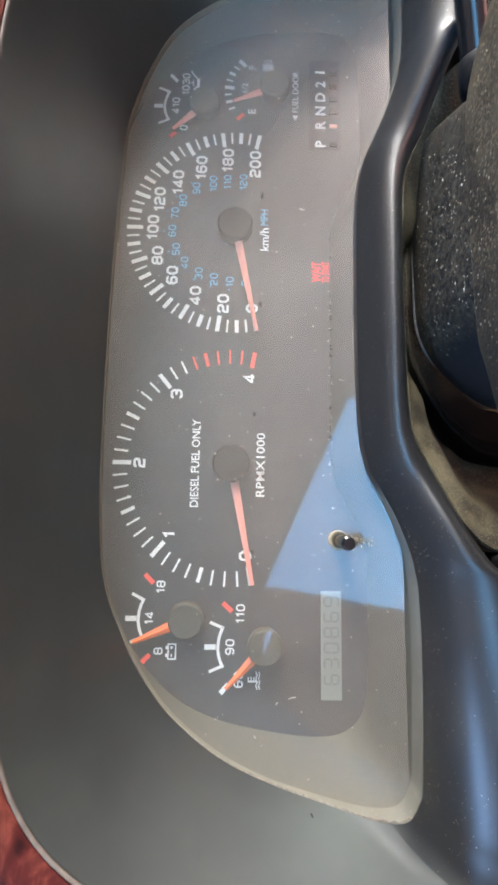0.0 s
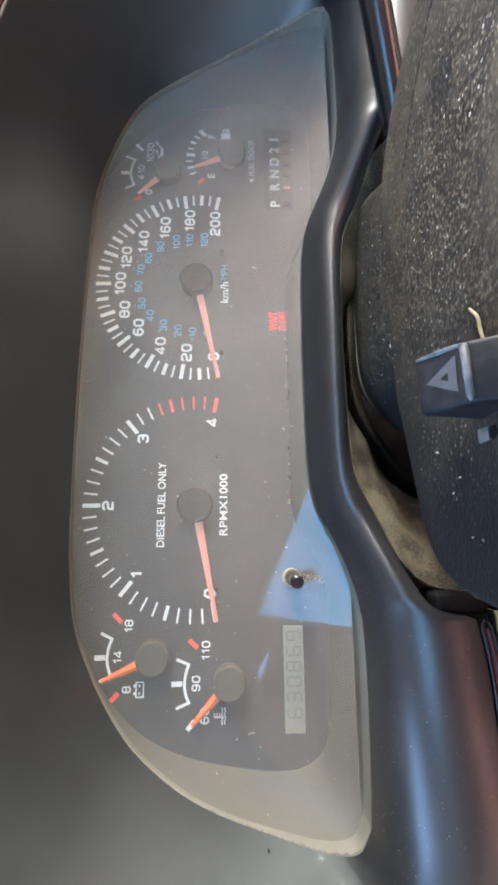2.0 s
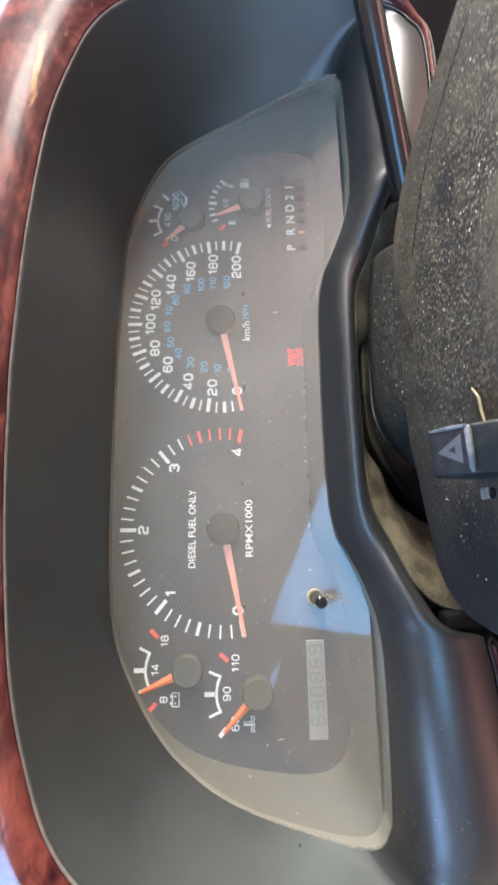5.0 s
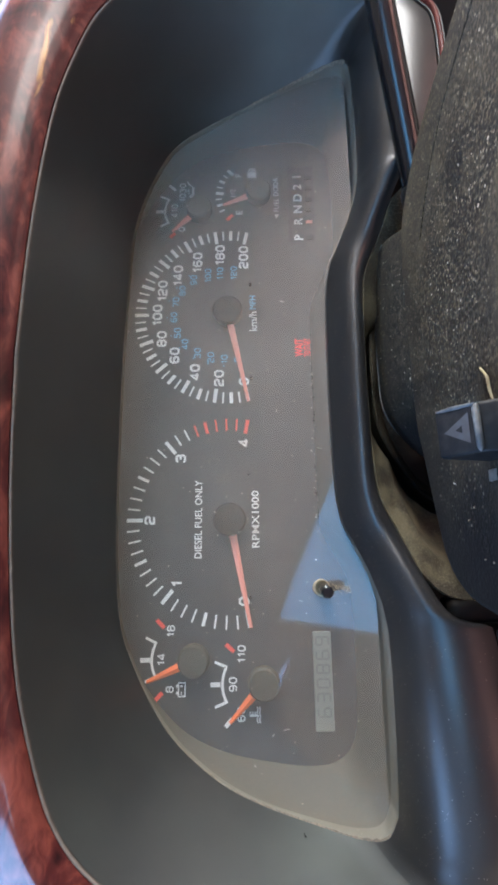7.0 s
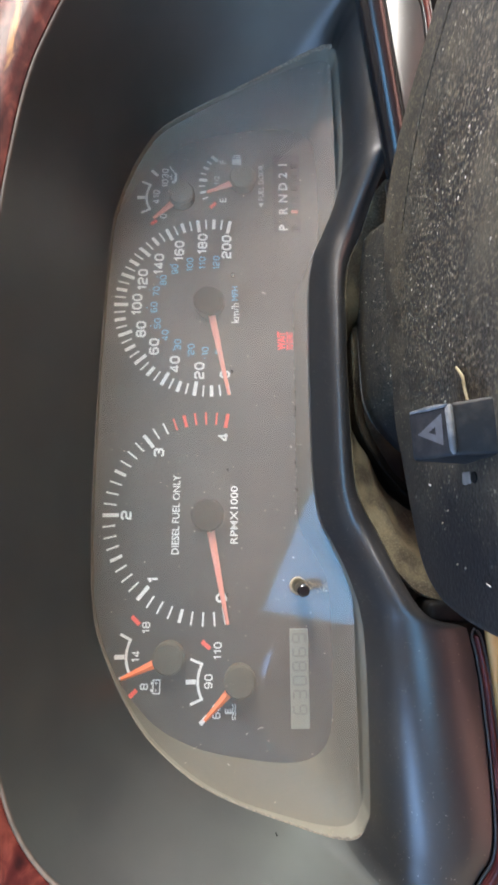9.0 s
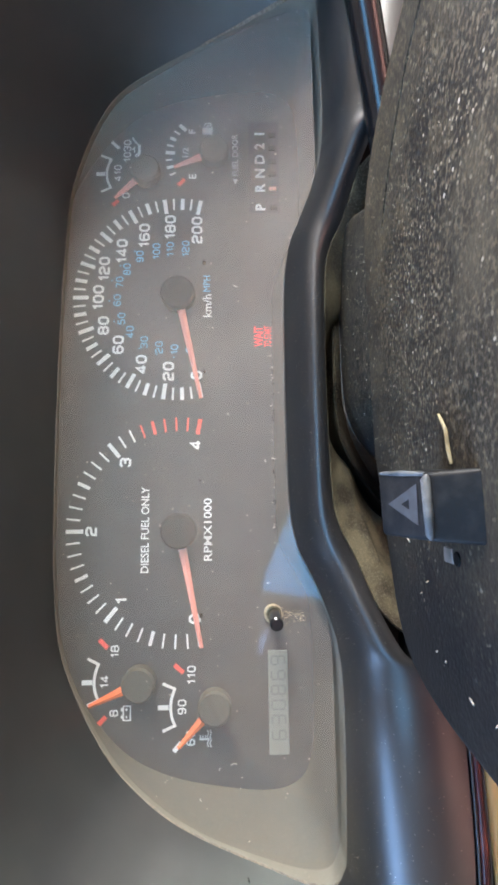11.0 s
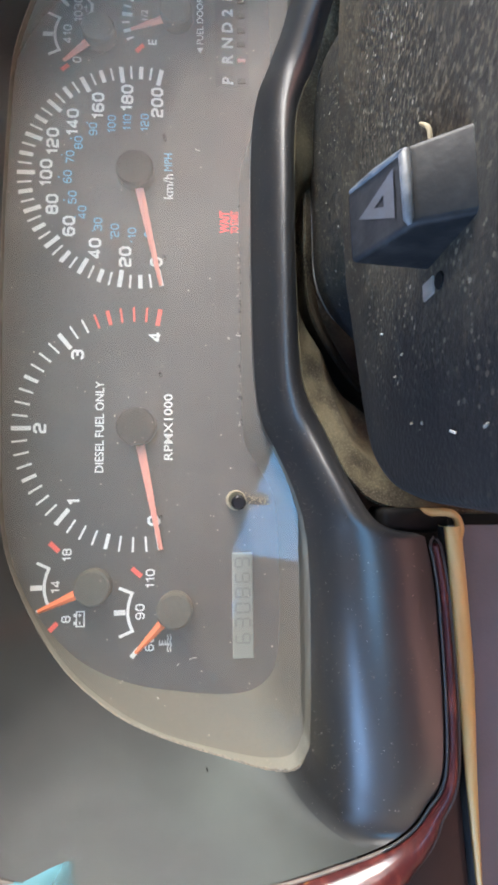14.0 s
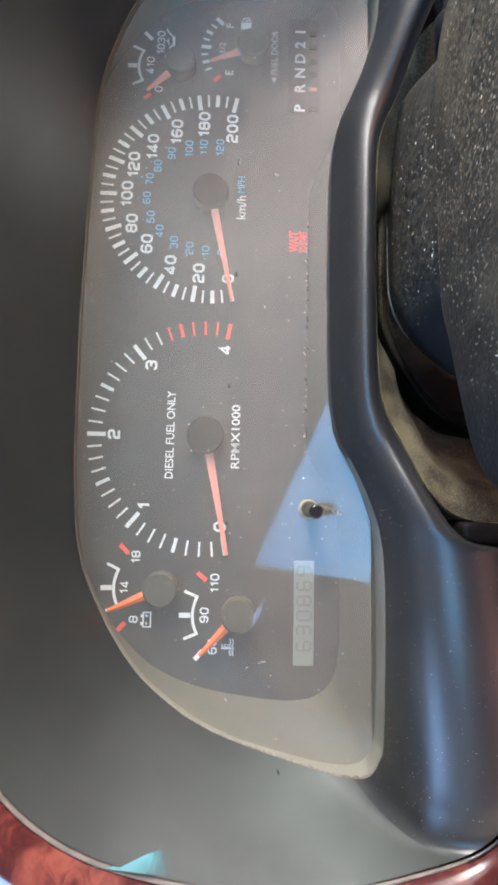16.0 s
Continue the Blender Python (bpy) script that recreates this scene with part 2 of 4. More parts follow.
def glyph(text, heavy=0.0):
    """The outline of a text as points and faces in a box of height 1, centred."""
    if (text, heavy) not in glyphs:
        cu = bpy.data.curves.new("text", "FONT")
        cu.body, cu.resolution_u, cu.offset = text, 3, heavy
        ob = new("text", cu)
        bpy.context.view_layer.update()
        me = bpy.data.meshes.new_from_object(ob.evaluated_get(bpy.context.evaluated_depsgraph_get()))
        co = np.array([v.co[:2] for v in me.vertices])
        faces = [tuple(p.vertices) for p in me.polygons]
        bpy.data.objects.remove(ob), bpy.data.curves.remove(cu), bpy.data.meshes.remove(me)
        low, high = co.min(0), co.max(0)
        glyphs[text, heavy] = ((co - (low + high) / 2) / (high[1] - low[1]), faces)
    return glyphs[text, heavy]


def letters(bm, text, x, z, height, y, wide=1.15, heavy=0.02, length=None):
    co, faces = glyph(text, heavy)
    sx = length / (co[:, 0].max() - co[:, 0].min()) if length else height * wide
    vs = [bm.verts.new(Vector((x + u * sx, y, z + v * height)) * MM) for u, v in co]
    for f in faces:
        try:
            bm.faces.new([vs[i] for i in f])
        except ValueError:
            pass
    return bm


# ---------------------------------------------------------------- materials
dial_black = material("dial_black", (0.064, 0.06, 0.056), 0.55, spots=[(60, 0.4, 0.7, (0.08, 0.073, 0.066), 0.6)], spec=0.25)
window_black = material("window_black", (0.028, 0.027, 0.027), 0.5, spots=[(80, 0.4, 0.7, (0.035, 0.034, 0.033), 0.6)], spec=0.3)
slot_black = material("slot_black", (0.002, 0.002, 0.002), 0.7, spec=0.1)
print_white = material("print_white", (0.75, 0.73, 0.69), 0.6)
print_red = material("print_red", (0.88, 0.11, 0.08), 0.55)
print_blue = material("print_blue", (0.15, 0.42, 0.62), 0.6)
needle_red = material("needle_red", (0.95, 0.36, 0.28), 0.5)
needle_orange = material("needle_orange", (0.95, 0.2, 0.065), 0.5)
hub_black = material("hub_black", (0.016, 0.015, 0.012), 0.6, spots=[(500, 0.45, 0.7, (0.024, 0.022, 0.018), 0.5)], bump=0.2, bump_scale=3000, spec=0.15)
# Hub black lightened, painting in the light on the small hubs.
hub_lit = material("hub_lit", (0.085, 0.08, 0.064), 0.6, spots=[(500, 0.45, 0.7, (0.11, 0.102, 0.082), 0.5)], bump=0.2, bump_scale=3000, spec=0.15)
lamp_red = material("lamp_red", (0.6, 0.03, 0.03), 0.5, emit=((1.0, 0.06, 0.07), 0.04))
lcd = material("lcd", (0.24, 0.25, 0.22), 0.35, spots=[(90, 0.4, 0.7, (0.245, 0.25, 0.215), 0.5)])
lcd_ink = material("lcd_ink", (0.18, 0.188, 0.168), 0.5)
housing_grey = material("housing_grey", (0.105, 0.102, 0.084), 0.6, spots=[(35, 0.4, 0.65, (0.115, 0.105, 0.083), 0.7), (900, 0.6, 0.75, (0.2, 0.18, 0.145), 0.5)], spec=0.3)
seat_grey = material("seat_grey", (0.15, 0.143, 0.117), 0.7, spots=[(60, 0.4, 0.65, (0.125, 0.117, 0.094), 0.7), (900, 0.6, 0.75, (0.22, 0.2, 0.16), 0.5)], spec=0.3)


def shade_filmed(m, dusty, rough):
    """The same plastic with light painted in: a lighter, duller tone, as strong as the attribute film says."""
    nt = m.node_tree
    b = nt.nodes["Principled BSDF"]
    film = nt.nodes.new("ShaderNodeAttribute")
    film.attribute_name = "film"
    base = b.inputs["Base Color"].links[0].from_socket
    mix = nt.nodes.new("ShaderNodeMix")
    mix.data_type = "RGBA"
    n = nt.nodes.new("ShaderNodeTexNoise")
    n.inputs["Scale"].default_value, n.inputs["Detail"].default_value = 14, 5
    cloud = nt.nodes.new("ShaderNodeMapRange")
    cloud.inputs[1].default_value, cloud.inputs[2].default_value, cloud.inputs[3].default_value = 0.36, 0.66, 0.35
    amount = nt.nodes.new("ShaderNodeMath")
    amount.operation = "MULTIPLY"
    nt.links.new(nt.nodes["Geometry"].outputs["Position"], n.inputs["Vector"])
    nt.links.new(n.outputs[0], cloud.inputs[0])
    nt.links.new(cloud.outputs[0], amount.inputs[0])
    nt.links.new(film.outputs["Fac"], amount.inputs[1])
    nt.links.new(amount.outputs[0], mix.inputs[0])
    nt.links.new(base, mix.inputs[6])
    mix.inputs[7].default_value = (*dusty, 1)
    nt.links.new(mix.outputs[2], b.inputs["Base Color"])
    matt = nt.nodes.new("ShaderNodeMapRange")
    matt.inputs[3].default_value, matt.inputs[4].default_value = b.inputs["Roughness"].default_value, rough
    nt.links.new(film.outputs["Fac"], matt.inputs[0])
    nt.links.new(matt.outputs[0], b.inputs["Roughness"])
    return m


HOOD = dict(spots=[(25, 0.4, 0.7, (0.018, 0.018, 0.0178), 0.6), (90, 0.5, 0.75, (0.022, 0.0208, 0.0195), 0.4)], bump=0.05, bump_scale=2500)
# The second colour is the walls' light, painted in over the lip's black.
hood_plastic = shade_filmed(material("hood_plastic", (0.0105, 0.011, 0.0122), 0.42, spec=0.75, **HOOD), (0.06, 0.07, 0.064), 0.46)
lip_plastic = shade_filmed(material("lip_plastic", (0.0105, 0.011, 0.0122), 0.35, spec=0.66, patch=(30, 0.3, 0.55, 0.3), specks=[(760, 0.16, 0.35, (0.24, 0.228, 0.2))], **HOOD), (0.054, 0.061, 0.058), 0.46)
liner_tan = material("liner_tan", (0.03, 0.025, 0.016), 0.85, spots=[(60, 0.42, 0.62, (0.1, 0.086, 0.051), 0.8), (1500, 0.5, 0.75, (0.2, 0.172, 0.115), 0.5)], bump=0.4, spec=0.2)
shroud_plastic = material("shroud_plastic", (0.0042, 0.0047, 0.0058), 0.5, spots=[(9, 0.25, 0.55, (0.046, 0.037, 0.024), 0.9), (800, 0.48, 0.68, (0.17, 0.136, 0.084), 0.6), (20, 0.48, 0.6, (0.0085, 0.0084, 0.0086), 0.5), (60, 0.52, 0.68, (0.085, 0.068, 0.042), 0.45)], bump=0.3, bump_scale=900, spec=0.13, patch=(26, 0.4, 0.54, 0.35, -0.02, 0.06), specks=[(750, 0.38, 0.5, (0.21, 0.18, 0.125)), (480, 0.26, 0.14, (0.42, 0.375, 0.29))], fade=(-0.012, 0.06, 0.06, 0.05))
# Dust layers stop at the collar's bend, painting its shaded side dark.
collar_plastic = material("collar_plastic", (0.006, 0.0065, 0.0078), 0.5, spots=[(420, 0.4, 0.66, (0.06, 0.052, 0.036), 0.85), (40, 0.4, 0.65, (0.026, 0.022, 0.0155), 0.6)], bump=0.4, bump_scale=1300, spec=0.3, patch=(60, 0.3, 0.5, 0.35, 0.04, 0.06), specks=[(700, 0.36, 0.4, (0.24, 0.21, 0.15)), (420, 0.26, 0.25, (0.7, 0.66, 0.55))], fade=(0.042, 0.05, 0.006, 0.0))
rim_grey = material("rim_grey", (0.06, 0.056, 0.05), 0.45, spots=[(200, 0.4, 0.6, (0.11, 0.1, 0.09), 0.7)])
knob_plastic = material("knob_plastic", (0.0055, 0.006, 0.0068), 0.5, spots=[(300, 0.45, 0.7, (0.022, 0.021, 0.02), 0.5)], bump=0.08, spec=0.14)
# Pale tone for bars that paint the highlight along the switch's edges.
ridge_highlight = material("ridge_highlight", (0.05, 0.054, 0.058), 0.55, spots=[(300, 0.4, 0.65, (0.12, 0.122, 0.12), 0.8)], spec=0.4)
knob_mark = material("knob_mark", (0.022, 0.027, 0.033), 0.5, spots=[(450, 0.42, 0.62, (0.016, 0.018, 0.02), 0.8)])
# Dust fades to near-black towards the driver, painting in the deep cavity's shade.
boot_dusty_shaded = material("boot_dusty_shaded", (0.0022, 0.0022, 0.0024), 0.6, spots=[(50, 0.35, 0.55, (0.075, 0.062, 0.042), 0.8), (900, 0.45, 0.65, (0.14, 0.12, 0.085), 0.5)], bump=0.2, spec=0.06, fade=(0.03, 0.065, 0.02, 0.0))
boot_rubber = material("boot_rubber", (0.004, 0.004, 0.0042), 0.6, spots=[(90, 0.5, 0.7, (0.014, 0.011, 0.008), 0.6)], spec=0.12)
rod_black = material("rod_black", (0.008, 0.008, 0.009), 0.2, spec=0.6)
tan_plastic = material("tan_plastic", (0.4, 0.25, 0.085), 0.5, spots=[(30, 0.4, 0.7, (0.44, 0.3, 0.13), 0.6)], bump=0.2)
panel_grey = material("panel_grey", (0.085, 0.08, 0.095), 0.6, spots=[(30, 0.4, 0.7, (0.06, 0.06, 0.06), 0.6)], bump=0.2)
panel_brown = material("panel_brown", (0.02, 0.0095, 0.008), 0.45, spots=[(60, 0.4, 0.7, (0.034, 0.015, 0.012), 0.7)], spec=0.2)
edge_bead = material("edge_bead", (0.09, 0.08, 0.072), 0.5, spots=[(200, 0.4, 0.7, (0.17, 0.135, 0.115), 0.6)], spec=0.2)
dirt_tan = material("dirt_tan", (0.32, 0.27, 0.19), 0.9, spots=[(600, 0.4, 0.6, (0.2, 0.16, 0.1), 0.7)])
edge_dust = material("edge_dust", (0.2, 0.17, 0.13), 0.9, spots=[(700, 0.4, 0.6, (0.11, 0.097, 0.08), 0.9)])
straw_dry = material("straw_dry", (0.22, 0.18, 0.1), 0.7, spots=[(300, 0.45, 0.6, (0.16, 0.12, 0.06), 0.7)])
chip_white = material("chip_white", (0.27, 0.25, 0.215), 0.7)
# Cyan of a light patch painted on the hood wall.
cyan_light = material("cyan_light", (0.09, 0.25, 0.3), 0.5, spots=[(60, 0.4, 0.65, (0.07, 0.15, 0.17), 0.7)])
headliner = material("headliner", (0.13, 0.118, 0.103), 0.9, spots=[(300, 0.4, 0.7, (0.11, 0.1, 0.09), 0.5)], bump=0.3)
cab_trim = material("cab_trim", (0.16, 0.145, 0.125), 0.7, spots=[(12, 0.4, 0.7, (0.2, 0.18, 0.155), 0.6)], bump=0.2)
dash_top = material("dash_top", (0.05, 0.05, 0.05), 0.7, spots=[(15, 0.4, 0.7, (0.08, 0.075, 0.07), 0.6)], bump=0.3)


def burl(name):
    """Red-brown burl wood print under a clear coat."""
    m = material(name, (0.2, 0.035, 0.022), 0.5, coat=0.37, spec=0.05)
    m.node_tree.nodes["Principled BSDF"].inputs["Coat Roughness"].default_value = 0.19
    nt = m.node_tree
    b = nt.nodes["Principled BSDF"]
    geo = nt.nodes.new("ShaderNodeNewGeometry")
    def layer(scale, distort, stretch):
        squash = nt.nodes.new("ShaderNodeVectorMath")
        squash.operation = "MULTIPLY"
        squash.inputs[1].default_value = stretch
        nt.links.new(geo.outputs["Position"], squash.inputs[0])
        n = nt.nodes.new("ShaderNodeTexNoise")
        n.inputs["Scale"].default_value, n.inputs["Detail"].default_value, n.inputs["Distortion"].default_value = scale, 6, distort
        nt.links.new(squash.outputs[0], n.inputs["Vector"])
        return n
    w, f, flame = layer(34, 1.6, (0.8, 1, 1)), layer(150, 2.2, (0.35, 1, 1)), layer(70, 0.6, (0.28, 1, 1))
    add = nt.nodes.new("ShaderNodeMath")
    add.operation = "MULTIPLY_ADD"
    add.inputs[1].default_value = 0.5
    ramp = nt.nodes.new("ShaderNodeValToRGB")
    el = ramp.color_ramp.elements
    el[0].position, el[0].color = 0.5, (0.016, 0.005, 0.006, 1)
    el[1].position, el[1].color = 0.98, (0.15, 0.04, 0.03, 1)
    el.new(0.74).color = (0.055, 0.012, 0.0115, 1)
    nt.links.new(f.outputs[0], add.inputs[0])
    nt.links.new(w.outputs[0], add.inputs[2])
    nt.links.new(add.outputs[0], ramp.inputs[0])
    spark = nt.nodes.new("ShaderNodeMapRange")
    spark.inputs[1].default_value, spark.inputs[2].default_value, spark.inputs[4].default_value = 0.665, 0.74, 0.9
    nt.links.new(flame.outputs[0], spark.inputs[0])
    mix = nt.nodes.new("ShaderNodeMix")
    mix.data_type = "RGBA"
    mix.inputs[7].default_value = (0.42, 0.2, 0.065, 1)
    nt.links.new(spark.outputs[0], mix.inputs[0])
    nt.links.new(ramp.outputs[0], mix.inputs[6])
    nt.links.new(mix.outputs[2], b.inputs["Base Color"])
    return m


wood = burl("burl_wood")


def tinted(name, colour):
    """Tinted glass, seen through."""
    m = bpy.data.materials.new(name)
    m.use_nodes = True
    nt = m.node_tree
    nt.nodes.remove(nt.nodes["Principled BSDF"])
    clear, gloss, mix, fres = (nt.nodes.new("ShaderNode" + k) for k in ("BsdfTransparent", "BsdfGlossy", "MixShader", "Fresnel"))
    clear.inputs[0].default_value = (*colour, 1)
    gloss.inputs["Roughness"].default_value = 0.02
    nt.links.new(fres.outputs[0], mix.inputs[0])
    nt.links.new(clear.outputs[0], mix.inputs[1])
    nt.links.new(gloss.outputs[0], mix.inputs[2])
    nt.links.new(mix.outputs[0], nt.nodes["Material Output"].inputs[0])
    return m


def dusty_hazed_lens(name):
    """Clear plastic with fine specks and a grey veil of dust; its rise towards the passenger's side is painted haze."""
    m = bpy.data.materials.new(name)
    m.use_nodes = True
    nt = m.node_tree
    nt.nodes.remove(nt.nodes["Principled BSDF"])
    out = nt.nodes["Material Output"]
    geo = nt.nodes.new("ShaderNodeNewGeometry")
    clear, gloss, veil = (nt.nodes.new("ShaderNodeBsdf" + k) for k in ("Transparent", "Glossy", "Diffuse"))
    clear.inputs[0].default_value = (0.93, 0.93, 0.92, 1)
    gloss.inputs["Roughness"].default_value = 0.03
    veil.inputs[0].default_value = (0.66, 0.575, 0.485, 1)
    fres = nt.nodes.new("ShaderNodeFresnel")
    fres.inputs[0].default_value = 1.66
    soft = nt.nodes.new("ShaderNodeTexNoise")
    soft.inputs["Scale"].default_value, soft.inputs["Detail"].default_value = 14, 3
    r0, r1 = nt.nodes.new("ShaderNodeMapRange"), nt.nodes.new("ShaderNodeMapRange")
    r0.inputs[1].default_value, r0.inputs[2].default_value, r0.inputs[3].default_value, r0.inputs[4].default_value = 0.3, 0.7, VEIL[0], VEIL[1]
    dots, fine = speck_mask(nt, geo, 230, 0.1, 0.3), speck_mask(nt, geo, 420, 0.13, 0.3)
    more = nt.nodes.new("ShaderNodeMath")
    more.operation = "MAXIMUM"
    nt.links.new(dots, more.inputs[0])
    nt.links.new(fine, more.inputs[1])
    dots = more.outputs[0]
    r1.inputs[4].default_value = 0.4
    nt.links.new(geo.outputs["Position"], soft.inputs["Vector"])
    nt.links.new(soft.outputs[0], r0.inputs[0])
    nt.links.new(dots, r1.inputs[0])
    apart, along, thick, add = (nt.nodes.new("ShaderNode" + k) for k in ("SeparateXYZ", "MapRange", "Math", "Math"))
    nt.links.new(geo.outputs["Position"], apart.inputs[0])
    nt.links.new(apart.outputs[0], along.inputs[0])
    # Veil rises along x to paint in the haze of reflected light.
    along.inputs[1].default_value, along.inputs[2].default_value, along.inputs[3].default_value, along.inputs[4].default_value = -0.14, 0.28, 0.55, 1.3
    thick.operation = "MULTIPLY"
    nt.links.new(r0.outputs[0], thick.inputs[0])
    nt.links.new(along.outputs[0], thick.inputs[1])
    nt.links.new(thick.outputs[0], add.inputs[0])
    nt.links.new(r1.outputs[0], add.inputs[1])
    a, b = nt.nodes.new("ShaderNodeMixShader"), nt.nodes.new("ShaderNodeMixShader")
    nt.links.new(add.outputs[0], a.inputs[0])
    nt.links.new(clear.outputs[0], a.inputs[1])
    nt.links.new(veil.outputs[0], a.inputs[2])
    nt.links.new(fres.outputs[0], b.inputs[0])
    nt.links.new(a.outputs[0], b.inputs[1])
    nt.links.new(gloss.outputs[0], b.inputs[2])
    nt.links.new(b.outputs[0], out.inputs[0])
    return m


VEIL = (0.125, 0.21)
lens_plastic = dusty_hazed_lens("lens_plastic")


# ---------------------------------------------------------------- the cab round it
def frame_wall(bm, axis, at, thick, u0, u1, v0, v1, hole):
    """A wall with one opening; axis x: (u, v) = (y, z); axis y: (u, v) = (x, z)."""
    a0, a1, b0, b1 = hole
    for p0, q0, p1, q1 in ((u0, v0, u1, b0), (u0, b1, u1, v1), (u0, b0, a0, b1), (a1, b0, u1, b1)):
        if axis == "x":
            box(bm, at, p0, q0, at + thick, p1, q1)
        else:
            box(bm, p0, at, q0, p1, at + thick, q1)
    return bm


tagged(link("floor", box(bmesh.new(), -450, -850, -800, 1300, 750, -750), cab_trim, False), "brown-grey carpeted cab floor", "floor", kind="structure")
tagged(link("ceiling", box(bmesh.new(), -450, -850, 640, 1300, -60, 670), headliner, False), "grey-beige fabric headliner of the cab", "ceiling", kind="structure")
tagged(link("wall_driver_side", frame_wall(bmesh.new(), "x", -450, 40, -840, 750, -750, 640, (-350, -40, 70, 560)), cab_trim, False), "beige door panel wall with an open window", "wall", kind="structure")
tagged(link("wall_passenger_side", frame_wall(bmesh.new(), "x", 1260, 40, -840, 750, -750, 640, (-720, -150, 110, 480)), cab_trim, False), "beige door panel wall with an open window", "wall", kind="structure")
# Unseen rear wall, its openings shaped to fit reflections from the camera's view.
bm = bmesh.new()
outer = [(-262, -750), (700, -750), (700, 640), (-262, 640)]
inner = [(-238, 120), (245, 120), (245, 372), (-238, 630)]
vs = [[bm.verts.new(Vector((x, y, z)) * MM) for x, z in loop] for y in (-800, -840) for loop in (outer, inner)]
for k in range(4):
    n = (k + 1) % 4
    bm.faces.new((vs[0][k], vs[0][n], vs[1][n], vs[1][k]))
    bm.faces.new((vs[2][k], vs[2][n], vs[3][n], vs[3][k]))
    bm.faces.new((vs[1][k], vs[1][n], vs[3][n], vs[3][k]))
outer = [(-450, -750), (-262, -750), (-262, 690), (-450, 690)]
inner = [(-408, 602), (-296, 553), (-408, 637)]
vs = [[bm.verts.new(Vector((x - e * 12, y, z + e * 28)) * MM) if loop is inner else bm.verts.new(Vector((x, y, z)) * MM) for x, z in loop] for e, y in enumerate((-800, -840)) for loop in (outer, inner)]
for o, i in ((vs[0], vs[1]), (vs[2], vs[3])):
    for face in ((o[0], o[1], i[1], i[0]), (o[1], o[2], i[1]), (o[2], o[3], i[2], i[1]), (o[3], o[0], i[0], i[2])):
        bm.faces.new(face)
for k in range(3):
    n = (k + 1) % 3
    bm.faces.new((vs[1][k], vs[1][n], vs[3][n], vs[3][k]))
frame_wall(bm, "y", -840, 40, 700, 1300, -750, 640, (640, 1180, -420, 125))
bmesh.ops.recalc_face_normals(bm, faces=bm.faces)
rear_trim = material("rear_trim", (0.16, 0.125, 0.115), 0.8, spots=[(12, 0.4, 0.7, (0.21, 0.165, 0.15), 0.6)])
tagged(link("wall_rear", bm, rear_trim, False), "unseen rear cab wall, its slant-topped window and side openings shaped to fit reflections", "wall", kind="structure")
# Unseen pane, its tint added to turn the lens reflection blue.
pane = prism(bmesh.new(), [(-244, 113), (252, 113), (252, 376), (-244, 638)], -824, -818)
tagged(link("window_rear", pane, tinted("tinted_glass", (0.58, 0.97, 1.0)), False), "unseen rear window pane, tinted to colour its reflection in the lens", "window", kind="structure")
tagged(link("wall_front", box(bmesh.new(), -450, 700, -750, 1300, 750, 130), cab_trim, False), "dark firewall ahead of the dashboard", "wall", kind="structure")
tagged(link("ground", box(bmesh.new(), -400000, -400000, -1700, 400000, 400000, -1650), material("earth", (0.2, 0.17, 0.13), 0.9, spots=[(0.3, 0.4, 0.7, (0.14, 0.14, 0.09), 0.7)]), False), "dry bare ground outside the truck", "ground", kind="structure")

def tube(bm, line, radius, n=20):
    line = [Vector(p) for p in line]
    rows = []
    for i, p in enumerate(line):
        d = (line[min(i + 1, len(line) - 1)] - line[max(i - 1, 0)]).normalized()
        s = d.cross(Vector((0, 0, 1))).normalized()
        t = s.cross(d)
        r = radius[i] if isinstance(radius, (list, tuple)) else radius
        rows.append([p + (s * math.cos(2 * math.pi * k / n) + t * math.sin(2 * math.pi * k / n)) * r for k in range(n + 1)])
    grid(bm, rows)
    bmesh.ops.remove_doubles(bm, verts=bm.verts, dist=1e-6)
    return bm


# Unseen seat added so its red warms the reflections and bounced light.
seat_cloth = material("seat_cloth", (0.21, 0.105, 0.09), 0.9, spots=[(40, 0.4, 0.7, (0.16, 0.078, 0.068), 0.6), (900, 0.45, 0.6, (0.25, 0.135, 0.115), 0.5)], bump=0.4)
bench = thing("unseen_seat", (100, -600, -750), "unseen red-brown bench seat before the rear wall, added to tint reflections", "seat")
part("backrest", box(bmesh.new(), -390, -796, -420, 620, -690, -110, 40, 5), seat_cloth, bench)
part("cushion", box(bmesh.new(), -390, -796, -620, 620, -420, -422, 40, 5), seat_cloth, bench)
part("base", box(bmesh.new(), -370, -780, -752, 600, -450, -610, 8), dash_top, bench)


# ---------------------------------------------------------------- rings of the cluster recess


def lens_y(z):
    """Depth of the lens: a leaning sheet, a little more upright above."""
    return -20.5 + 0.38 * z - (0.0012 * z * z if z > 0 else 0)


def edge_y(z):
    """Depth of the frame that holds the lens."""
    return lens_y(z) - 0.9 if z > 0 else -12 - 0.0023 * (64 - z) ** 2


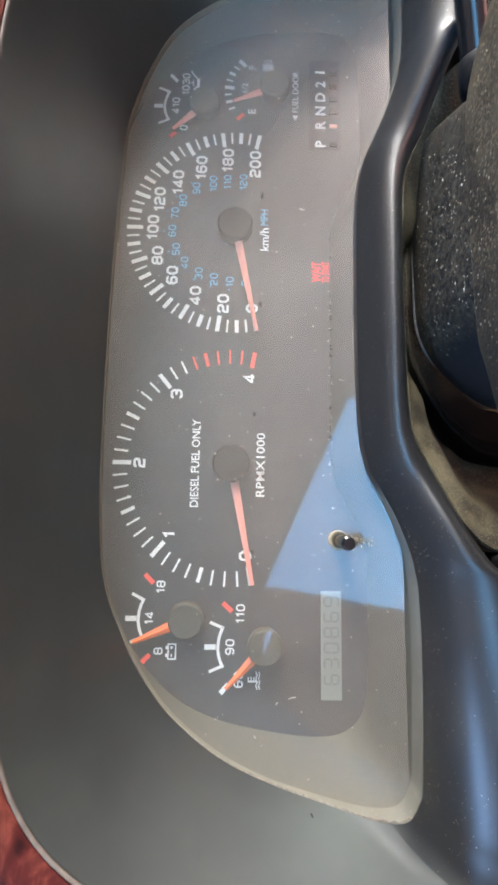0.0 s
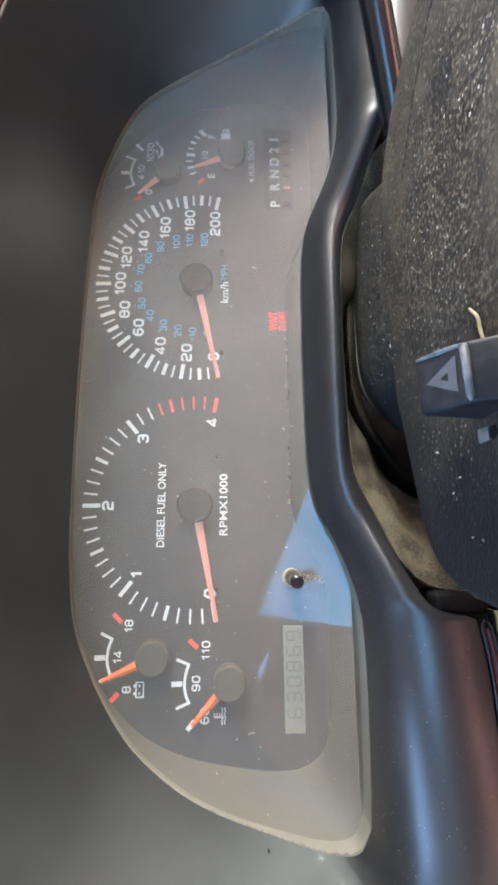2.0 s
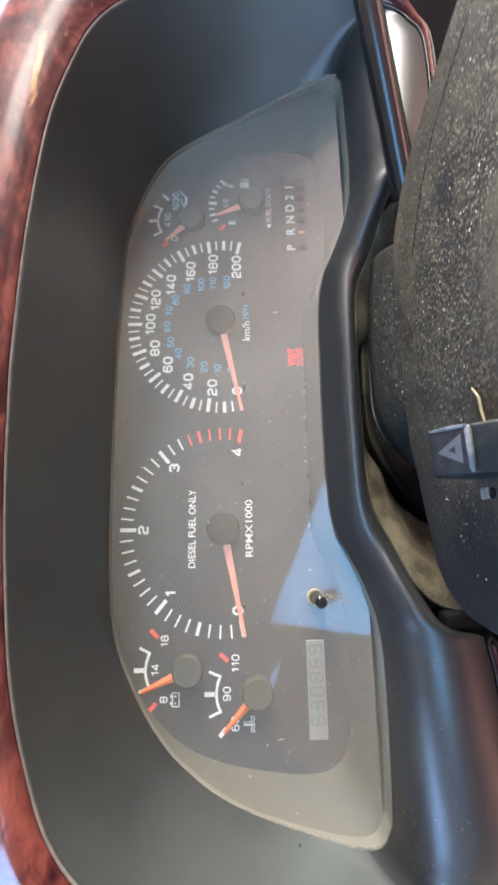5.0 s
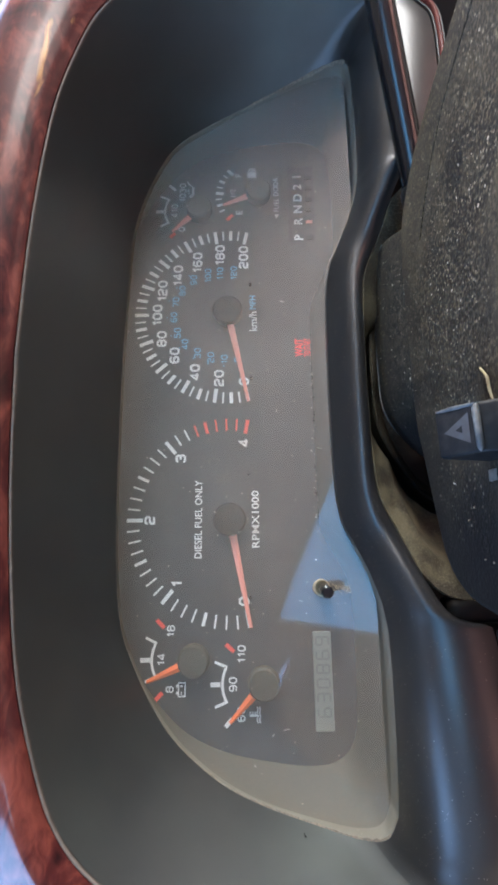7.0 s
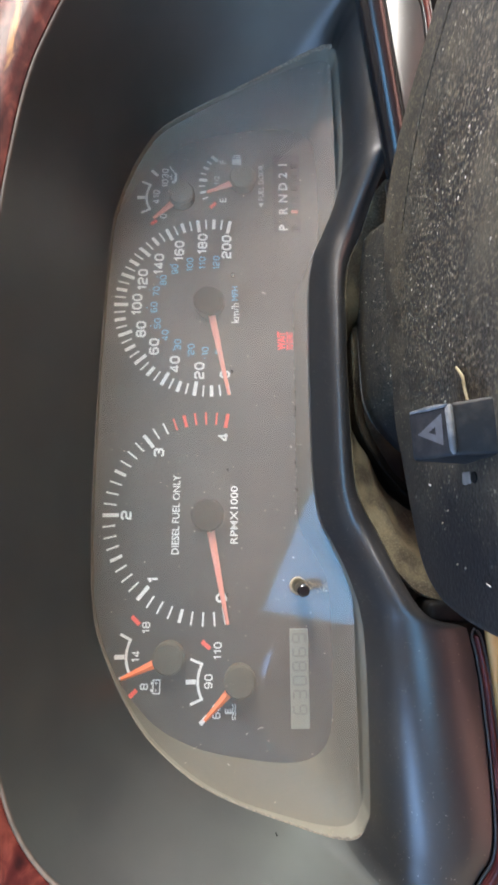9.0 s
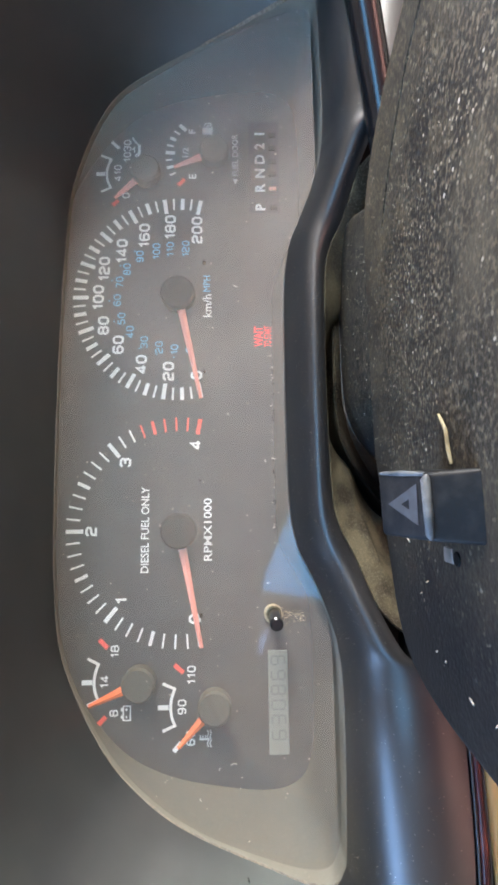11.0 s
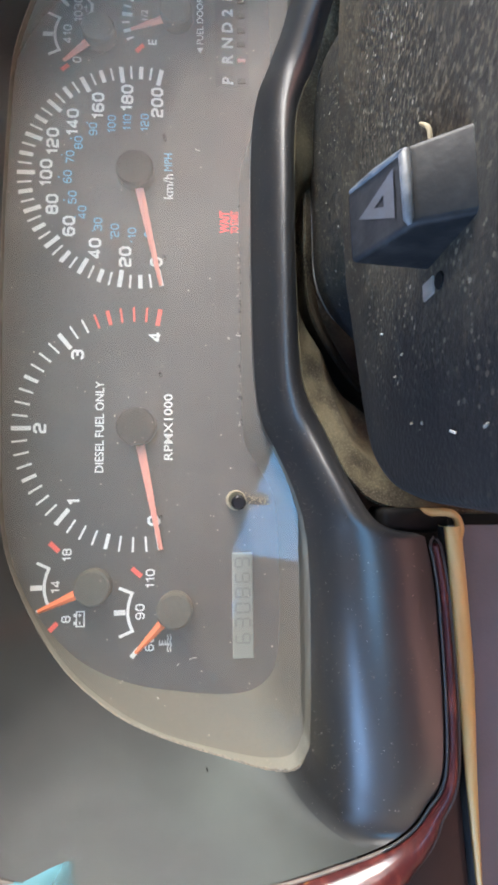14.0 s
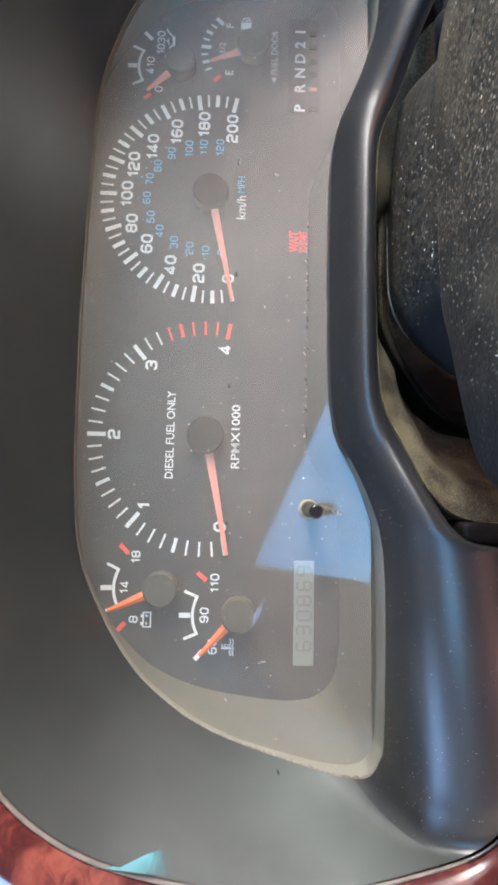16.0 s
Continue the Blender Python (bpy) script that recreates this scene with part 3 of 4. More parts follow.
# lens edge (x, z); control and outer edge of the hood (x, y, z), from the top round the left to the bottom
HALF = [
    ((68.5, 69), None, (68.5, -102, 82.5)),
    ((20, 68.5), None, (20, -99.5, 81.5)),
    ((-25, 67), None, (-22, -97, 79)),
    ((-62, 62), None, (-60, -95, 74.5)),
    ((-90.5, 48.8), None, (-90, -93, 67)),
    ((-110, 35), None, (-112, -93, 57.5)),
    ((-122.5, 21), None, (-128, -93, 43)),
    ((-133.5, 1), None, (-141, -92, 20)),
    ((-139.3, -20), None, (-148.5, -91.5, -14)),
    ((-141.5, -45), None, (-149.5, -91, -52)),
    ((-141.5, -61), (-147, -74, -71), (-144, -91, -80)),
    ((-138.5, -71.2), (-143, -86, -78.5), (-138.2, -91, -97.2)),
    ((-131, -75.6), (-134, -94, -82.2), (-129.6, -91, -106.8)),
    ((-120.5, -77.2), (-121, -97, -84.4), (-116, -90.5, -113.6)),
    ((-76, -78), (-75, -96, -84), (-72, -86, -115.6)),
    ((-54, -77.5), (-52.5, -92.5, -85.6), (-50.5, -82.5, -114.8)),
    ((-47, -76.7), (-45.5, -90.5, -85.6), (-46.6, -82, -112.2)),
    ((-40, -75.5), (-37.5, -86.5, -85), (-43, -80, -99.5)),
    ((-27, -71.5), (-23.5, -79, -81), (-30, -73.5, -92)),
    ((-14, -66), (-10, -73, -76.5), (-8, -62.5, -84.5)),
    ((-3, -61.5), (1, -70, -72), (4, -61, -79)),
    ((18, -59), (19, -69, -69.5), (20, -60.5, -76)),
    ((68.5, -58.4), (68.5, -69, -69), (68.5, -60.5, -75)),
]


# the lens edge at the passenger's end, counted as x from that end
FAR_EDGE = {3: (-62, 64.5), 4: (-90, 56), 5: (-113, 44), 6: (-125, 31), 7: (-132, 8), 8: (-137, -20), 9: (-139.5, -45), 10: (-139.5, -60), 11: (-137, -71.5)}


def far_line(line, n):
    """The lens edge from the bottom round the passenger's end to the top."""
    keys = [np.array((FAR_EDGE[k][0], edge_y(FAR_EDGE[k][1]) - 2.0, FAR_EDGE[k][1])) if k in FAR_EDGE else p for k, p in enumerate(line)]
    return spline(keys, n)


def ring(n=6):
    a, b, c = [], [], []
    for (ax, az), ctl, out in HALF:
        pa = (ax, edge_y(az) - 2.0, az)
        pc = out
        pb = ctl or tuple((p * 0.5 + q * 0.5) for p, q in zip(pa, pc))
        a.append(pa), b.append(pb), c.append(pc)
    side = [spline(k, n) for k in (a, b, c)]
    full = []
    for k, row in enumerate(side):
        mirror = []
        for p in (far_line(a, n) if k == 0 else row)[-2:0:-1]:
            q = np.array([137 - p[0], p[1], p[2]])
            if k == 2:
                q[1] -= max(0.0, (q[2] + 80) / 160) * 0.058 * max(0, q[0] - 68.5)
            mirror.append(q)
        full.append(row + mirror)
    return full


LENS_EDGE, CONTROL, OPENING = ring()

# ---------------------------------------------------------------- hood with its rolled lower lip
hood = thing("cluster_hood", (68, -95, -110), "smooth black plastic hood with a rolled lower lip round the gauges", "dashboard hood")
rows = []
for a, b, c in zip(LENS_EDGE, CONTROL, OPENING):
    row = []
    for i in range(17):
        t = i / 16
        k = 1 + 0.35 * min(1, max(0, (min(b[0], 137 - b[0]) + 55) / 35))
        row.append(((1 - t) ** 2 * a + 2 * t * (1 - t) * k * b + t * t * c) / ((1 - t) ** 2 + 2 * t * (1 - t) * k + t * t))
    rows.append(row)
low = [i for i, (a, c) in enumerate(zip(LENS_EDGE, OPENING)) if a[2] < -66 and c[2] < -70 or abs(a[0] - 68.5) < 120 and a[2] < -50]
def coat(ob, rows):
    """How far each row of the hood's skin is lightened, light painted in: not on the lip, fully on the walls, least
    under the roof.
    """
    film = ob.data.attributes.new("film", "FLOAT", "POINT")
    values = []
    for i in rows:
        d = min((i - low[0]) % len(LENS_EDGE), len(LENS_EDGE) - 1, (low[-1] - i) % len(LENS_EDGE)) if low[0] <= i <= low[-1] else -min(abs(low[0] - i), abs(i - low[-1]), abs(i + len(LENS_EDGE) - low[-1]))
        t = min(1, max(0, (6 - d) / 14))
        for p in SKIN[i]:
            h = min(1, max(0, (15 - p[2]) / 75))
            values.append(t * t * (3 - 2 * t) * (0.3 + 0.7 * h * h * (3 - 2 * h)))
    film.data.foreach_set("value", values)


SKIN = rows
walls, roll = [*range(low[-1], len(rows)), *range(low[0] + 1)], [*range(low[0], low[-1] + 1)]
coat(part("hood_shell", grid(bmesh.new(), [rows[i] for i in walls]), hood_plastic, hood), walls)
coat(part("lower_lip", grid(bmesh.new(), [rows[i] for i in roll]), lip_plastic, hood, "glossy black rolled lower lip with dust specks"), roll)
# the seam between lens and hood
bm = bmesh.new()
rows_seat = []
for a in LENS_EDGE:
    inward = np.array((68.5 - a[0], 0, -5 - a[2]))
    inward *= 0.5 / np.linalg.norm(inward)
    back = max(1.5, lens_y(a[2]) - a[1] + 0.6)
    rows_seat.append([a + inward * f + np.array((0, back * d, 0)) for f, d in ((1.1, 1), (1.0, 0.6), (0.9, 0.25), (0.5, 0.02), (0, -0.02))])
bottom = [i for i, row in enumerate(rows_seat) if abs(row[0][0] - 68.5) < 84 and row[0][2] < -50]
around = [*range(bottom[-1], len(rows_seat)), *range(bottom[0] + 1)]
part("lens_seat", grid(bm, [rows_seat[i] for i in around]), seat_grey, hood, "dusty grey edge that holds the lens")
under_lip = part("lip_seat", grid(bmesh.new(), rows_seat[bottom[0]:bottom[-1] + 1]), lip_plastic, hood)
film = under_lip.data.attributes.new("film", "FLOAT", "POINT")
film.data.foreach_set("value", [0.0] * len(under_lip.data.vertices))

# dusty liner of the steering column's opening, below the lip
half = len(HALF)
n_half = (half - 1) * 6
total = len(OPENING)
span = [i for i in range(total) if OPENING[i][2] < -70 and -28 < OPENING[i][0] < 165 and abs(i - n_half) < 36]
edge_line = [OPENING[i] for i in span]
DROP = [(-34, -72, -97.5), (-37.5, -72.5, -105), (-39.5, -73, -116), (-40.5, -73, -133), (-40.5, -74, -155)]
low_end = spline([*DROP[::-1], tuple(edge_line[0])], 4)[:-1]
edge_line = [*low_end, *edge_line, *[np.array((137 - p[0], p[1], p[2])) for p in low_end[::-1]]]
rows = []
for c in edge_line:
    toward = np.array((68 - c[0], 0, min(-135, c[2] - 20) - c[2]))
    toward /= np.linalg.norm(toward)
    inside = min(1, max(0, (58 - abs(c[0] - 68.5)) / 40))
    broad = 1 - 0.9 * inside * inside * (3 - 2 * inside)
    rows.append([c + toward * d * broad + np.array((0, dy, 0)) for d, dy in ((-0.3, 0.3), (0.4, -0.6), (1.6, 0.2), (5, 3.6), (10, 7.4), (14, 10.6), (16, 14), (19, 22), (30, 36), (48, 48), (72, 60))])
tagged(link("column_opening_liner", grid(bmesh.new(), rows), liner_tan), "dusty tan-brown liner inside the steering column opening", "trim", kind="structure")

# ---------------------------------------------------------------- wood trim
WIDTH = [45, 45, 45, 46, 48, 50, 50, 48, 42, 32, 18, 8.6, 4.4, 2.8, 2.5, 2.4, 0, 0, 0, 0, 0, 0, 0]
width_row = [w for pair in zip(WIDTH, WIDTH[1:]) for w in np.linspace(*pair, 6, endpoint=False)] + [0]
width_row = width_row + width_row[-2:0:-1]


def outward(i):
    """The direction in the panel's plane away from the opening."""
    d = OPENING[(i + 1) % total] - OPENING[i - 1]
    n = np.array((d[2], 0, -d[0]))
    n /= np.linalg.norm(n)
    away = OPENING[i] - np.array((68.5, 0, -10))
    return n if n @ away > 0 else -n


keep = [i for i in range(total) if width_row[i] > 2.2]
cut = next(k for k in range(1, len(keep)) if keep[k] != keep[k - 1] + 1)
keep = keep[cut:] + keep[:cut]
trim = thing("wood_trim", (68, -100, 90), "glossy red-brown burl wood trim frame round the gauge hood", "dashboard trim")
CREST = [(0, -0.3, -0.3), (0, 0.05, 0.05), (0.03, 0.22, 0.5), (0.08, 0.43, 0.9), (0.12, 0.55, 1), (0.14, 0.6, 0.98), (0.18, 0.72, 0.9), (0.38, 1, 0.45), (0.55, 1, 0.05), (0.72, 0.8, -0.35), (0.86, 0.45, -0.65), (0.95, 0.1, -0.9), (1, -0.4, -1.1), (1, -2, -3)]
rows, bead = [], []
for i in keep:
    c, o, w = OPENING[i], outward(i), width_row[i]
    lift = min(1.0, w / 20) * 9
    # towards the driver's upper corner the crest lies nearer the opening and the panel slopes away
    g = min(1, max(0, (-84 - c[0]) / 20)) * min(1, max(0, (c[2] - 5) / 25))
    rows.append([c + o * (1.6 + f * w) + np.array((0, -1.0 - (h + (k - h) * g) * lift, 0)) for f, h, k in CREST])
    thin = 0.15 + 0.45 * min(1, w / 30)
    bead.append([c + o * (1.7 - (1.7 - d) * thin) + np.array((0, h * thin, 0)) for d, h in ((-0.4, 1.5), (-0.4, -0.6), (0.1, -1.3), (0.8, -1.5), (1.4, -1.0), (1.7, 0.5))])
for line in (rows, bead):
    for end, step in ((0, 1), (-1, -1)):
        tip = np.mean(line[end], axis=0) + np.array((0, 1.0, 0))
        line.insert(0 if end == 0 else len(line), [p * 0.25 + tip * 0.75 + (line[end][0] - line[step + end][0]) * 0.25 for p in line[end]])
for side_rows in (keep[:40], keep[::-1][:40]):
    line = [i for i in side_rows if width_row[i] < 12]
    near_side = [tuple(OPENING[i] + outward(i) * 0.9 + np.array((0, -0.6, 0))) for i in line]
    far_side = [tuple(OPENING[i] + outward(i) * (2.2 + width_row[i]) + np.array((0, -0.4, 0))) for i in line]
    end = np.array(near_side[0]) * 0.5 + np.array(far_side[0]) * 0.5
    step = end - (np.array(near_side[2]) + np.array(far_side[2])) * 0.5
    tip = tuple(end + step / max(0.01, np.linalg.norm(step)) * 2.6)
    part("end_bead", tube(bmesh.new(), [tuple(p) for p in spline(far_side[::-1] + [tip] + near_side, 2)], 0.45, 10), lip_plastic, trim, "rolled black plastic bead round the narrow end")
part("wood_panel", grid(bmesh.new(), rows), wood, trim)
part("edge_bead", grid(bmesh.new(), bead), edge_bead, trim, "pale worn edge line of the trim")

# ---------------------------------------------------------------- dashboard round the trim
dash = thing("dashboard", (400, 300, -200), "dark grey plastic dashboard body below the windscreen", "dashboard")
part("dash_top", box(bmesh.new(), -405, -70, 118, 1255, 695, 150, 12), dash_top, dash)
part("dash_side_panel", box(bmesh.new(), -405, -85, -60, -208, 695, 118, 8), dash_top, dash)
part("centre_panel", box(bmesh.new(), 345, -95, -420, 1255, 695, 118, 8), dash_top, dash)
part("dash_core", box(bmesh.new(), -208, 60, -700, 345, 695, 118, 4), boot_rubber, dash)

# ---------------------------------------------------------------- knee panel below the hood
knee = thing("knee_panel", (-200, -80, -200), "tan-edged grey lower dashboard panel beside the steering column", "dashboard panel")
path = spline([(-44, -83.5, -120.8), (-60, -85, -121), (-100, -89, -120.6), (-150, -94, -120.6), (-260, -100, -126), (-400, -104, -134)], 6)
rows = []
for p in path:
    w = 0.3 + 0.7 * min(1, max(0, (p[0] + 150) / 60))
    rows.append([p + np.array((0, a, b * w)) for a, b in ((5, -0.3), (1, -0.1), (0, -0.6), (-0.8, -2), (-1.0, -3.6), (-0.6, -5.2), (0.6, -6.2), (4, -6.6))])
part("edge_strip", grid(bmesh.new(), rows), tan_plastic, knee, "sunlit tan plastic edge strip")
rows = [[p + np.array((0, a, b * (1 + 1.6 * min(1, max(0, (-126 - p[0]) / 20))))) for a, b in ((3, 0.5), (2.6, 3), (4, 8), (8, 14))] for p in path if p[0] < -70]
part("dark_panel", grid(bmesh.new(), rows), panel_brown, knee, "dark glossy brown panel below the wood trim")
rows = [[p + np.array(d) for d in ((0, 4, -3.0), (0, 3, -12), (0, 0, -40), (0, 6, -160), (0, 60, -300))] for p in path]
part("end_hook", tube(bmesh.new(), [tuple(p) for p in spline([(-38.5, -73, -110), (-39.5, -77, -118), (-39.5, -79.5, -123.6), (-41, -81, -126.4), (-45, -82.5, -126.8), (-50, -83, -125)], 6)], [0.4, 0.7, 1.0, 1.2, 1.3] + [1.5] * 26, 10), tan_plastic, knee, "dusty tan rolled end of the liner")
# Black block that stands in for the shade in the gap.
part("gap_shade", box(bmesh.new(), -47, -78, -126, -38, -60, -101, 2.5, 4), boot_rubber, knee)
part("lower_face", grid(bmesh.new(), rows), panel_grey, knee)
rows = [[p + np.array(d) for d in ((0, 3.5, 0.9), (0, 0.4, 0.7), (0, -0.3, 0.4), (0, 0.5, 0.1))] for p in path]
part("seam_cord", grid(bmesh.new(), rows), boot_rubber, knee)

# ---------------------------------------------------------------- instrument cluster
cluster = thing("instrument_cluster", (68, 0, -60), "dusty dark grey truck gauge cluster behind a clear plastic lens", "gauge cluster")
LEFT = [(68.5, 73), (-39, 71.5), (-66, 63.5), (-91, 50), (-115.5, 28), (-128, 3), (-134, -28), (-135.5, -50), (-132, -63), (-122, -71), (-100, -73.5), (-50, -73.5), (-32, -70), (-18, -62), (-8, -57), (10, -55.5), (68.5, -55.5)]
half_line = spline(LEFT, 5)
OUTLINE = [tuple(p) for p in half_line] + [(137 - p[0], p[1]) for p in half_line[-2:0:-1]]
part("dial_plate", prism(bmesh.new(), OUTLINE, 0, 3), dial_black, cluster)

# side walls and floor between the dial and the lens
near = spline([(x, lens_y(z) + 0.3, z) for (x, z), _, _ in HALF], 5)
near = near + [np.array((137 - p[0], lens_y(p[2]) + 0.3, p[2])) for p in far_line([(x, edge_y(z) - 2.0, z) for (x, z), _, _ in HALF], 5)[-2:0:-1]]


def even(line, n):
    """n points at even angles round the middle of a closed line."""
    line = [np.array(p, float) for p in line]
    ang = np.array([math.atan2(p[-1] + 5, p[0] - 68.5) for p in line])
    order = np.argsort(ang)
    ang, pts = ang[order], np.array(line)[order]
    want = np.linspace(-math.pi, math.pi, n, endpoint=False)
    return np.stack([np.interp(want, ang, pts[:, k], period=2 * math.pi) for k in range(pts.shape[1])], 1)


back, front = even([(x, 0.5, z) for x, z in OUTLINE], 700), even(near, 700)
part("housing_wall", grid(bmesh.new(), [[b + (f - b) * t for t in (0, 0.05, 0.35, 0.7, 1)] for b, f in zip(back, front)], True), housing_grey, cluster, "dusty light grey wall between dial and lens")

# curved lens
bm = bmesh.new()
edge = [(p[0], p[2]) for p in near]


def half_width(z):
    xs = [x0 + (z - z0) / (z1 - z0) * (x1 - x0) for (x0, z0), (x1, z1) in zip(edge, edge[1:] + edge[:1]) if (z0 - z) * (z1 - z) < 0]
    return (min(xs), max(xs)) if xs else None


rows = []
for z in np.linspace(-78.0, 68.9, 64):
    w = half_width(z)
    if w:
        rows.append([np.array((w[0] - 1 + (w[1] - w[0] + 2) * k / 24, lens_y(z), z)) for k in range(25)])
lens = part("lens", grid(bm, rows[::-1]), lens_plastic, cluster, "clear curved plastic lens under a veil of dust and painted haze")
lens.visible_shadow = False


def disc(bm, x, z, y0, y1, r, rim=1.0, n=40):
    return prism(bm, [(x + r * math.cos(2 * math.pi * k / n), z + r * math.sin(2 * math.pi * k / n)) for k in range(n)], y0, y1, rim)


def needle(bm, hub, tip, w0, w1, y=-3.6, back=0.0):
    """A tapered needle with a ridge, from the hub to its tip."""
    a, b = Vector(hub), Vector(tip)
    d = (b - a).normalized()
    a = a - d * back
    s = Vector((-d.y, d.x))
    pts = [(a + s * w0 / 2, y), (a, y - 0.9), (a - s * w0 / 2, y), (b + s * w1 / 2, y + 0.3), (b, y - 0.3), (b - s * w1 / 2, y + 0.3)]
    v = [bm.verts.new(Vector((p.x, h, p.y)) * MM) for p, h in pts]
    for f in ((0, 1, 4, 3), (1, 2, 5, 4), (0, 3, 5, 2), (0, 2, 1), (3, 4, 5)):
        bm.faces.new([v[i] for i in f])
    bmesh.ops.recalc_face_normals(bm, faces=bm.faces)
    return bm


INK = -0.25


def polar(c, r, deg):
    return (c[0] + r * math.cos(radians(deg)), c[1] + r * math.sin(radians(deg)))


def numerals(parent, rows, mat, height, heavy=0.02, wide=1.15):
    for text, x, z in rows:
        bm = bmesh.new()
        if text.isdigit():
            figures(bm, text, x, z, height, INK, 0.2 if height > 6 else 0.16 if heavy else 0.14)
        else:
            letters(bm, text, x, z, height, INK, wide, heavy)
        part("numeral", bm, mat, parent, smooth=False)


# tachometer
centre = (0.0, -1.4)
bm, red = bmesh.new(), bmesh.new()
for k in range(33):
    a = 190.4 - k * 200.8 / 32
    long, half_k = k % 8 == 0, k % 4 == 0
    w, r0 = (2.3, 54.0) if long else (1.9, 56.2) if half_k else (1.05, 56.2)
    bar(red if k >= 27 else bm, polar(centre, r0 if k != 32 else 55, a), polar(centre, 64, a), w, INK)
tacho = part("tachometer", bm, print_white, cluster, "white engine speed scale", False)
part("red_zone", red, print_red, tacho, "red over-speed marks", False)
numerals(tacho, [("0", -48.1, -9.7), ("1", -38.1, 30.5), ("2", 0, 48.3), ("3", 38.4, 29.8), ("4", 48, -10.2)], print_white, 6.6, 0.03, 1.25)
part("caption", letters(bmesh.new(), "DIESEL FUEL ONLY", 0.6, 18.2, 4.5, INK, heavy=0.012, length=47.5), print_white, tacho, smooth=False)
part("caption", letters(bmesh.new(), "RPMX1000", 0.2, -17.0, 4.6, INK, heavy=0.01, length=34.5), print_white, tacho, smooth=False)
part("needle", needle(bmesh.new(), centre, (-62.4, -13.6), 5.0, 2.0), needle_red, tacho, "faded red needle at zero")
part("hub", disc(bmesh.new(), *centre, -7.5, -1, 10.0), hub_black, tacho)
for x in (27.7, -46.0):
    part("stop_pin", disc(bmesh.new(), x, -13.2, -4, 0, 0.9, 0.3, 10), hub_black, tacho)

# speedometer
centre = (137.2, -0.2)
bm = bmesh.new()
for k in range(41):
    a = 192.3 - k * 204.6 / 40
    w, r0 = (2.4, 53.5) if k % 4 == 0 else (2.3, 55.5) if k % 2 == 0 else (1.1, 55.5)
    bar(bm, polar(centre, r0, a), polar(centre, 62.9, a), w, INK)
speedo = part("speedometer", bm, print_white, cluster, "white road speed scale", False)
KMH = [(89, -10.7), (91.6, 5.7), (95.9, 21.6), (107.9, 35.3), (119.8, 44.2), (137, 47.6), (154.9, 44.5), (166.2, 34.1), (176, 20.7), (181.3, 5.1), (179.5, -11.1)]
numerals(speedo, [(str(20 * k), x, z) for k, (x, z) in enumerate(KMH)], print_white, 6.6, 0.025, 1.2)
MPH = [(104.2, -6.6), (104.6, 2.2), (106.1, 11.3), (109.3, 20.1), (115.7, 28.5), (123.9, 33.7), (135.3, 36.4), (146.5, 35.2), (154.8, 30.9), (162.8, 23.3), (166, 13.4), (167.2, 5.1), (167.5, -4.3)]
numerals(speedo, [(str(10 * k), x, z) for k, (x, z) in enumerate(MPH)], print_blue, 4.4, 0.0, 1.15)
bm = bmesh.new()
for x, z in MPH:
    d = (Vector((x, z)) - Vector(centre)).normalized() * 4.6
    bar(bm, (x + d.x - 0.4, z + d.y), (x + d.x + 0.4, z + d.y), 0.8, INK)
part("mph_dots", bm, print_blue, speedo, smooth=False)
part("caption", letters(bmesh.new(), "km/h", 131.4, -17.2, 5.2, INK, heavy=0.008, length=14), print_white, speedo, smooth=False)
part("caption", letters(bmesh.new(), "MPH", 145.2, -17.0, 4.2, INK, heavy=0.0, length=10), print_blue, speedo, smooth=False)
part("needle", needle(bmesh.new(), centre, (74.6, -13.6), 5.0, 1.9), needle_red, speedo, "faded red needle at zero")
part("hub", disc(bmesh.new(), *centre, -7.5, -1, 10.0), hub_black, speedo)
for x in (158.0, 91.0):
    part("stop_pin", disc(bmesh.new(), x, -15.5, -4, 0, 0.9, 0.3, 10), hub_black, speedo)


def small_gauge(name, label, hub, tip, bracket, middle, reds, whites, texts, colour, size=4.6):
    bm = bmesh.new()
    if bracket:
        stroke(bm, bracket, 1.5, INK)
    if middle:
        bar(bm, *middle, 2.6, INK)
    for a, b, w in whites:
        bar(bm, a, b, w, INK)
    g = part(name, bm, print_white, cluster, label, False)
    for a, b in reds:
        part("limit_mark", bar(bmesh.new(), a, b, 2.4, INK), print_red, g, "red limit mark", False)
    numerals(g, texts, print_white, size, 0.015)
    part("needle", needle(bmesh.new(), hub, tip, 6.2, 2.0), colour, g, "orange-red needle")
    part("hub", disc(bmesh.new(), *hub, -7.5, -1, 8.9), hub_lit, g)
    return g


def arc(a, b, c, n=8):
    """Points on the curve from a over b to c."""
    a, b, c = map(np.array, (a, b, c))
    ctl = 2 * b - (a + c) / 2
    return [tuple((1 - t) ** 2 * a + 2 * t * (1 - t) * ctl + t * t * c) for t in np.linspace(0, 1, n)]


volts = small_gauge("volt_gauge", "white battery voltage scale", (-79.8, 19.6), (-91.2, 46.4), [(-68, 48.4), *arc((-71, 42.4), (-80.5, 44.6), (-89.4, 42.2)), (-92, 48.2)], ((-80.4, 51.3), (-80.3, 45.5)),
    [((-58.2, 42.2), (-62.7, 37.6)), ((-101.9, 42), (-97.8, 37.9))], [], [("18", -64.6, 33.7), ("14", -80.2, 39), ("8", -96.1, 33.7)], needle_orange)
bm = bmesh.new()
stroke(bm, [(-99.8, 24.8), (-92.6, 24.8), (-92.6, 28.6), (-99.8, 28.6), (-99.8, 24.8)], 0.7, INK)
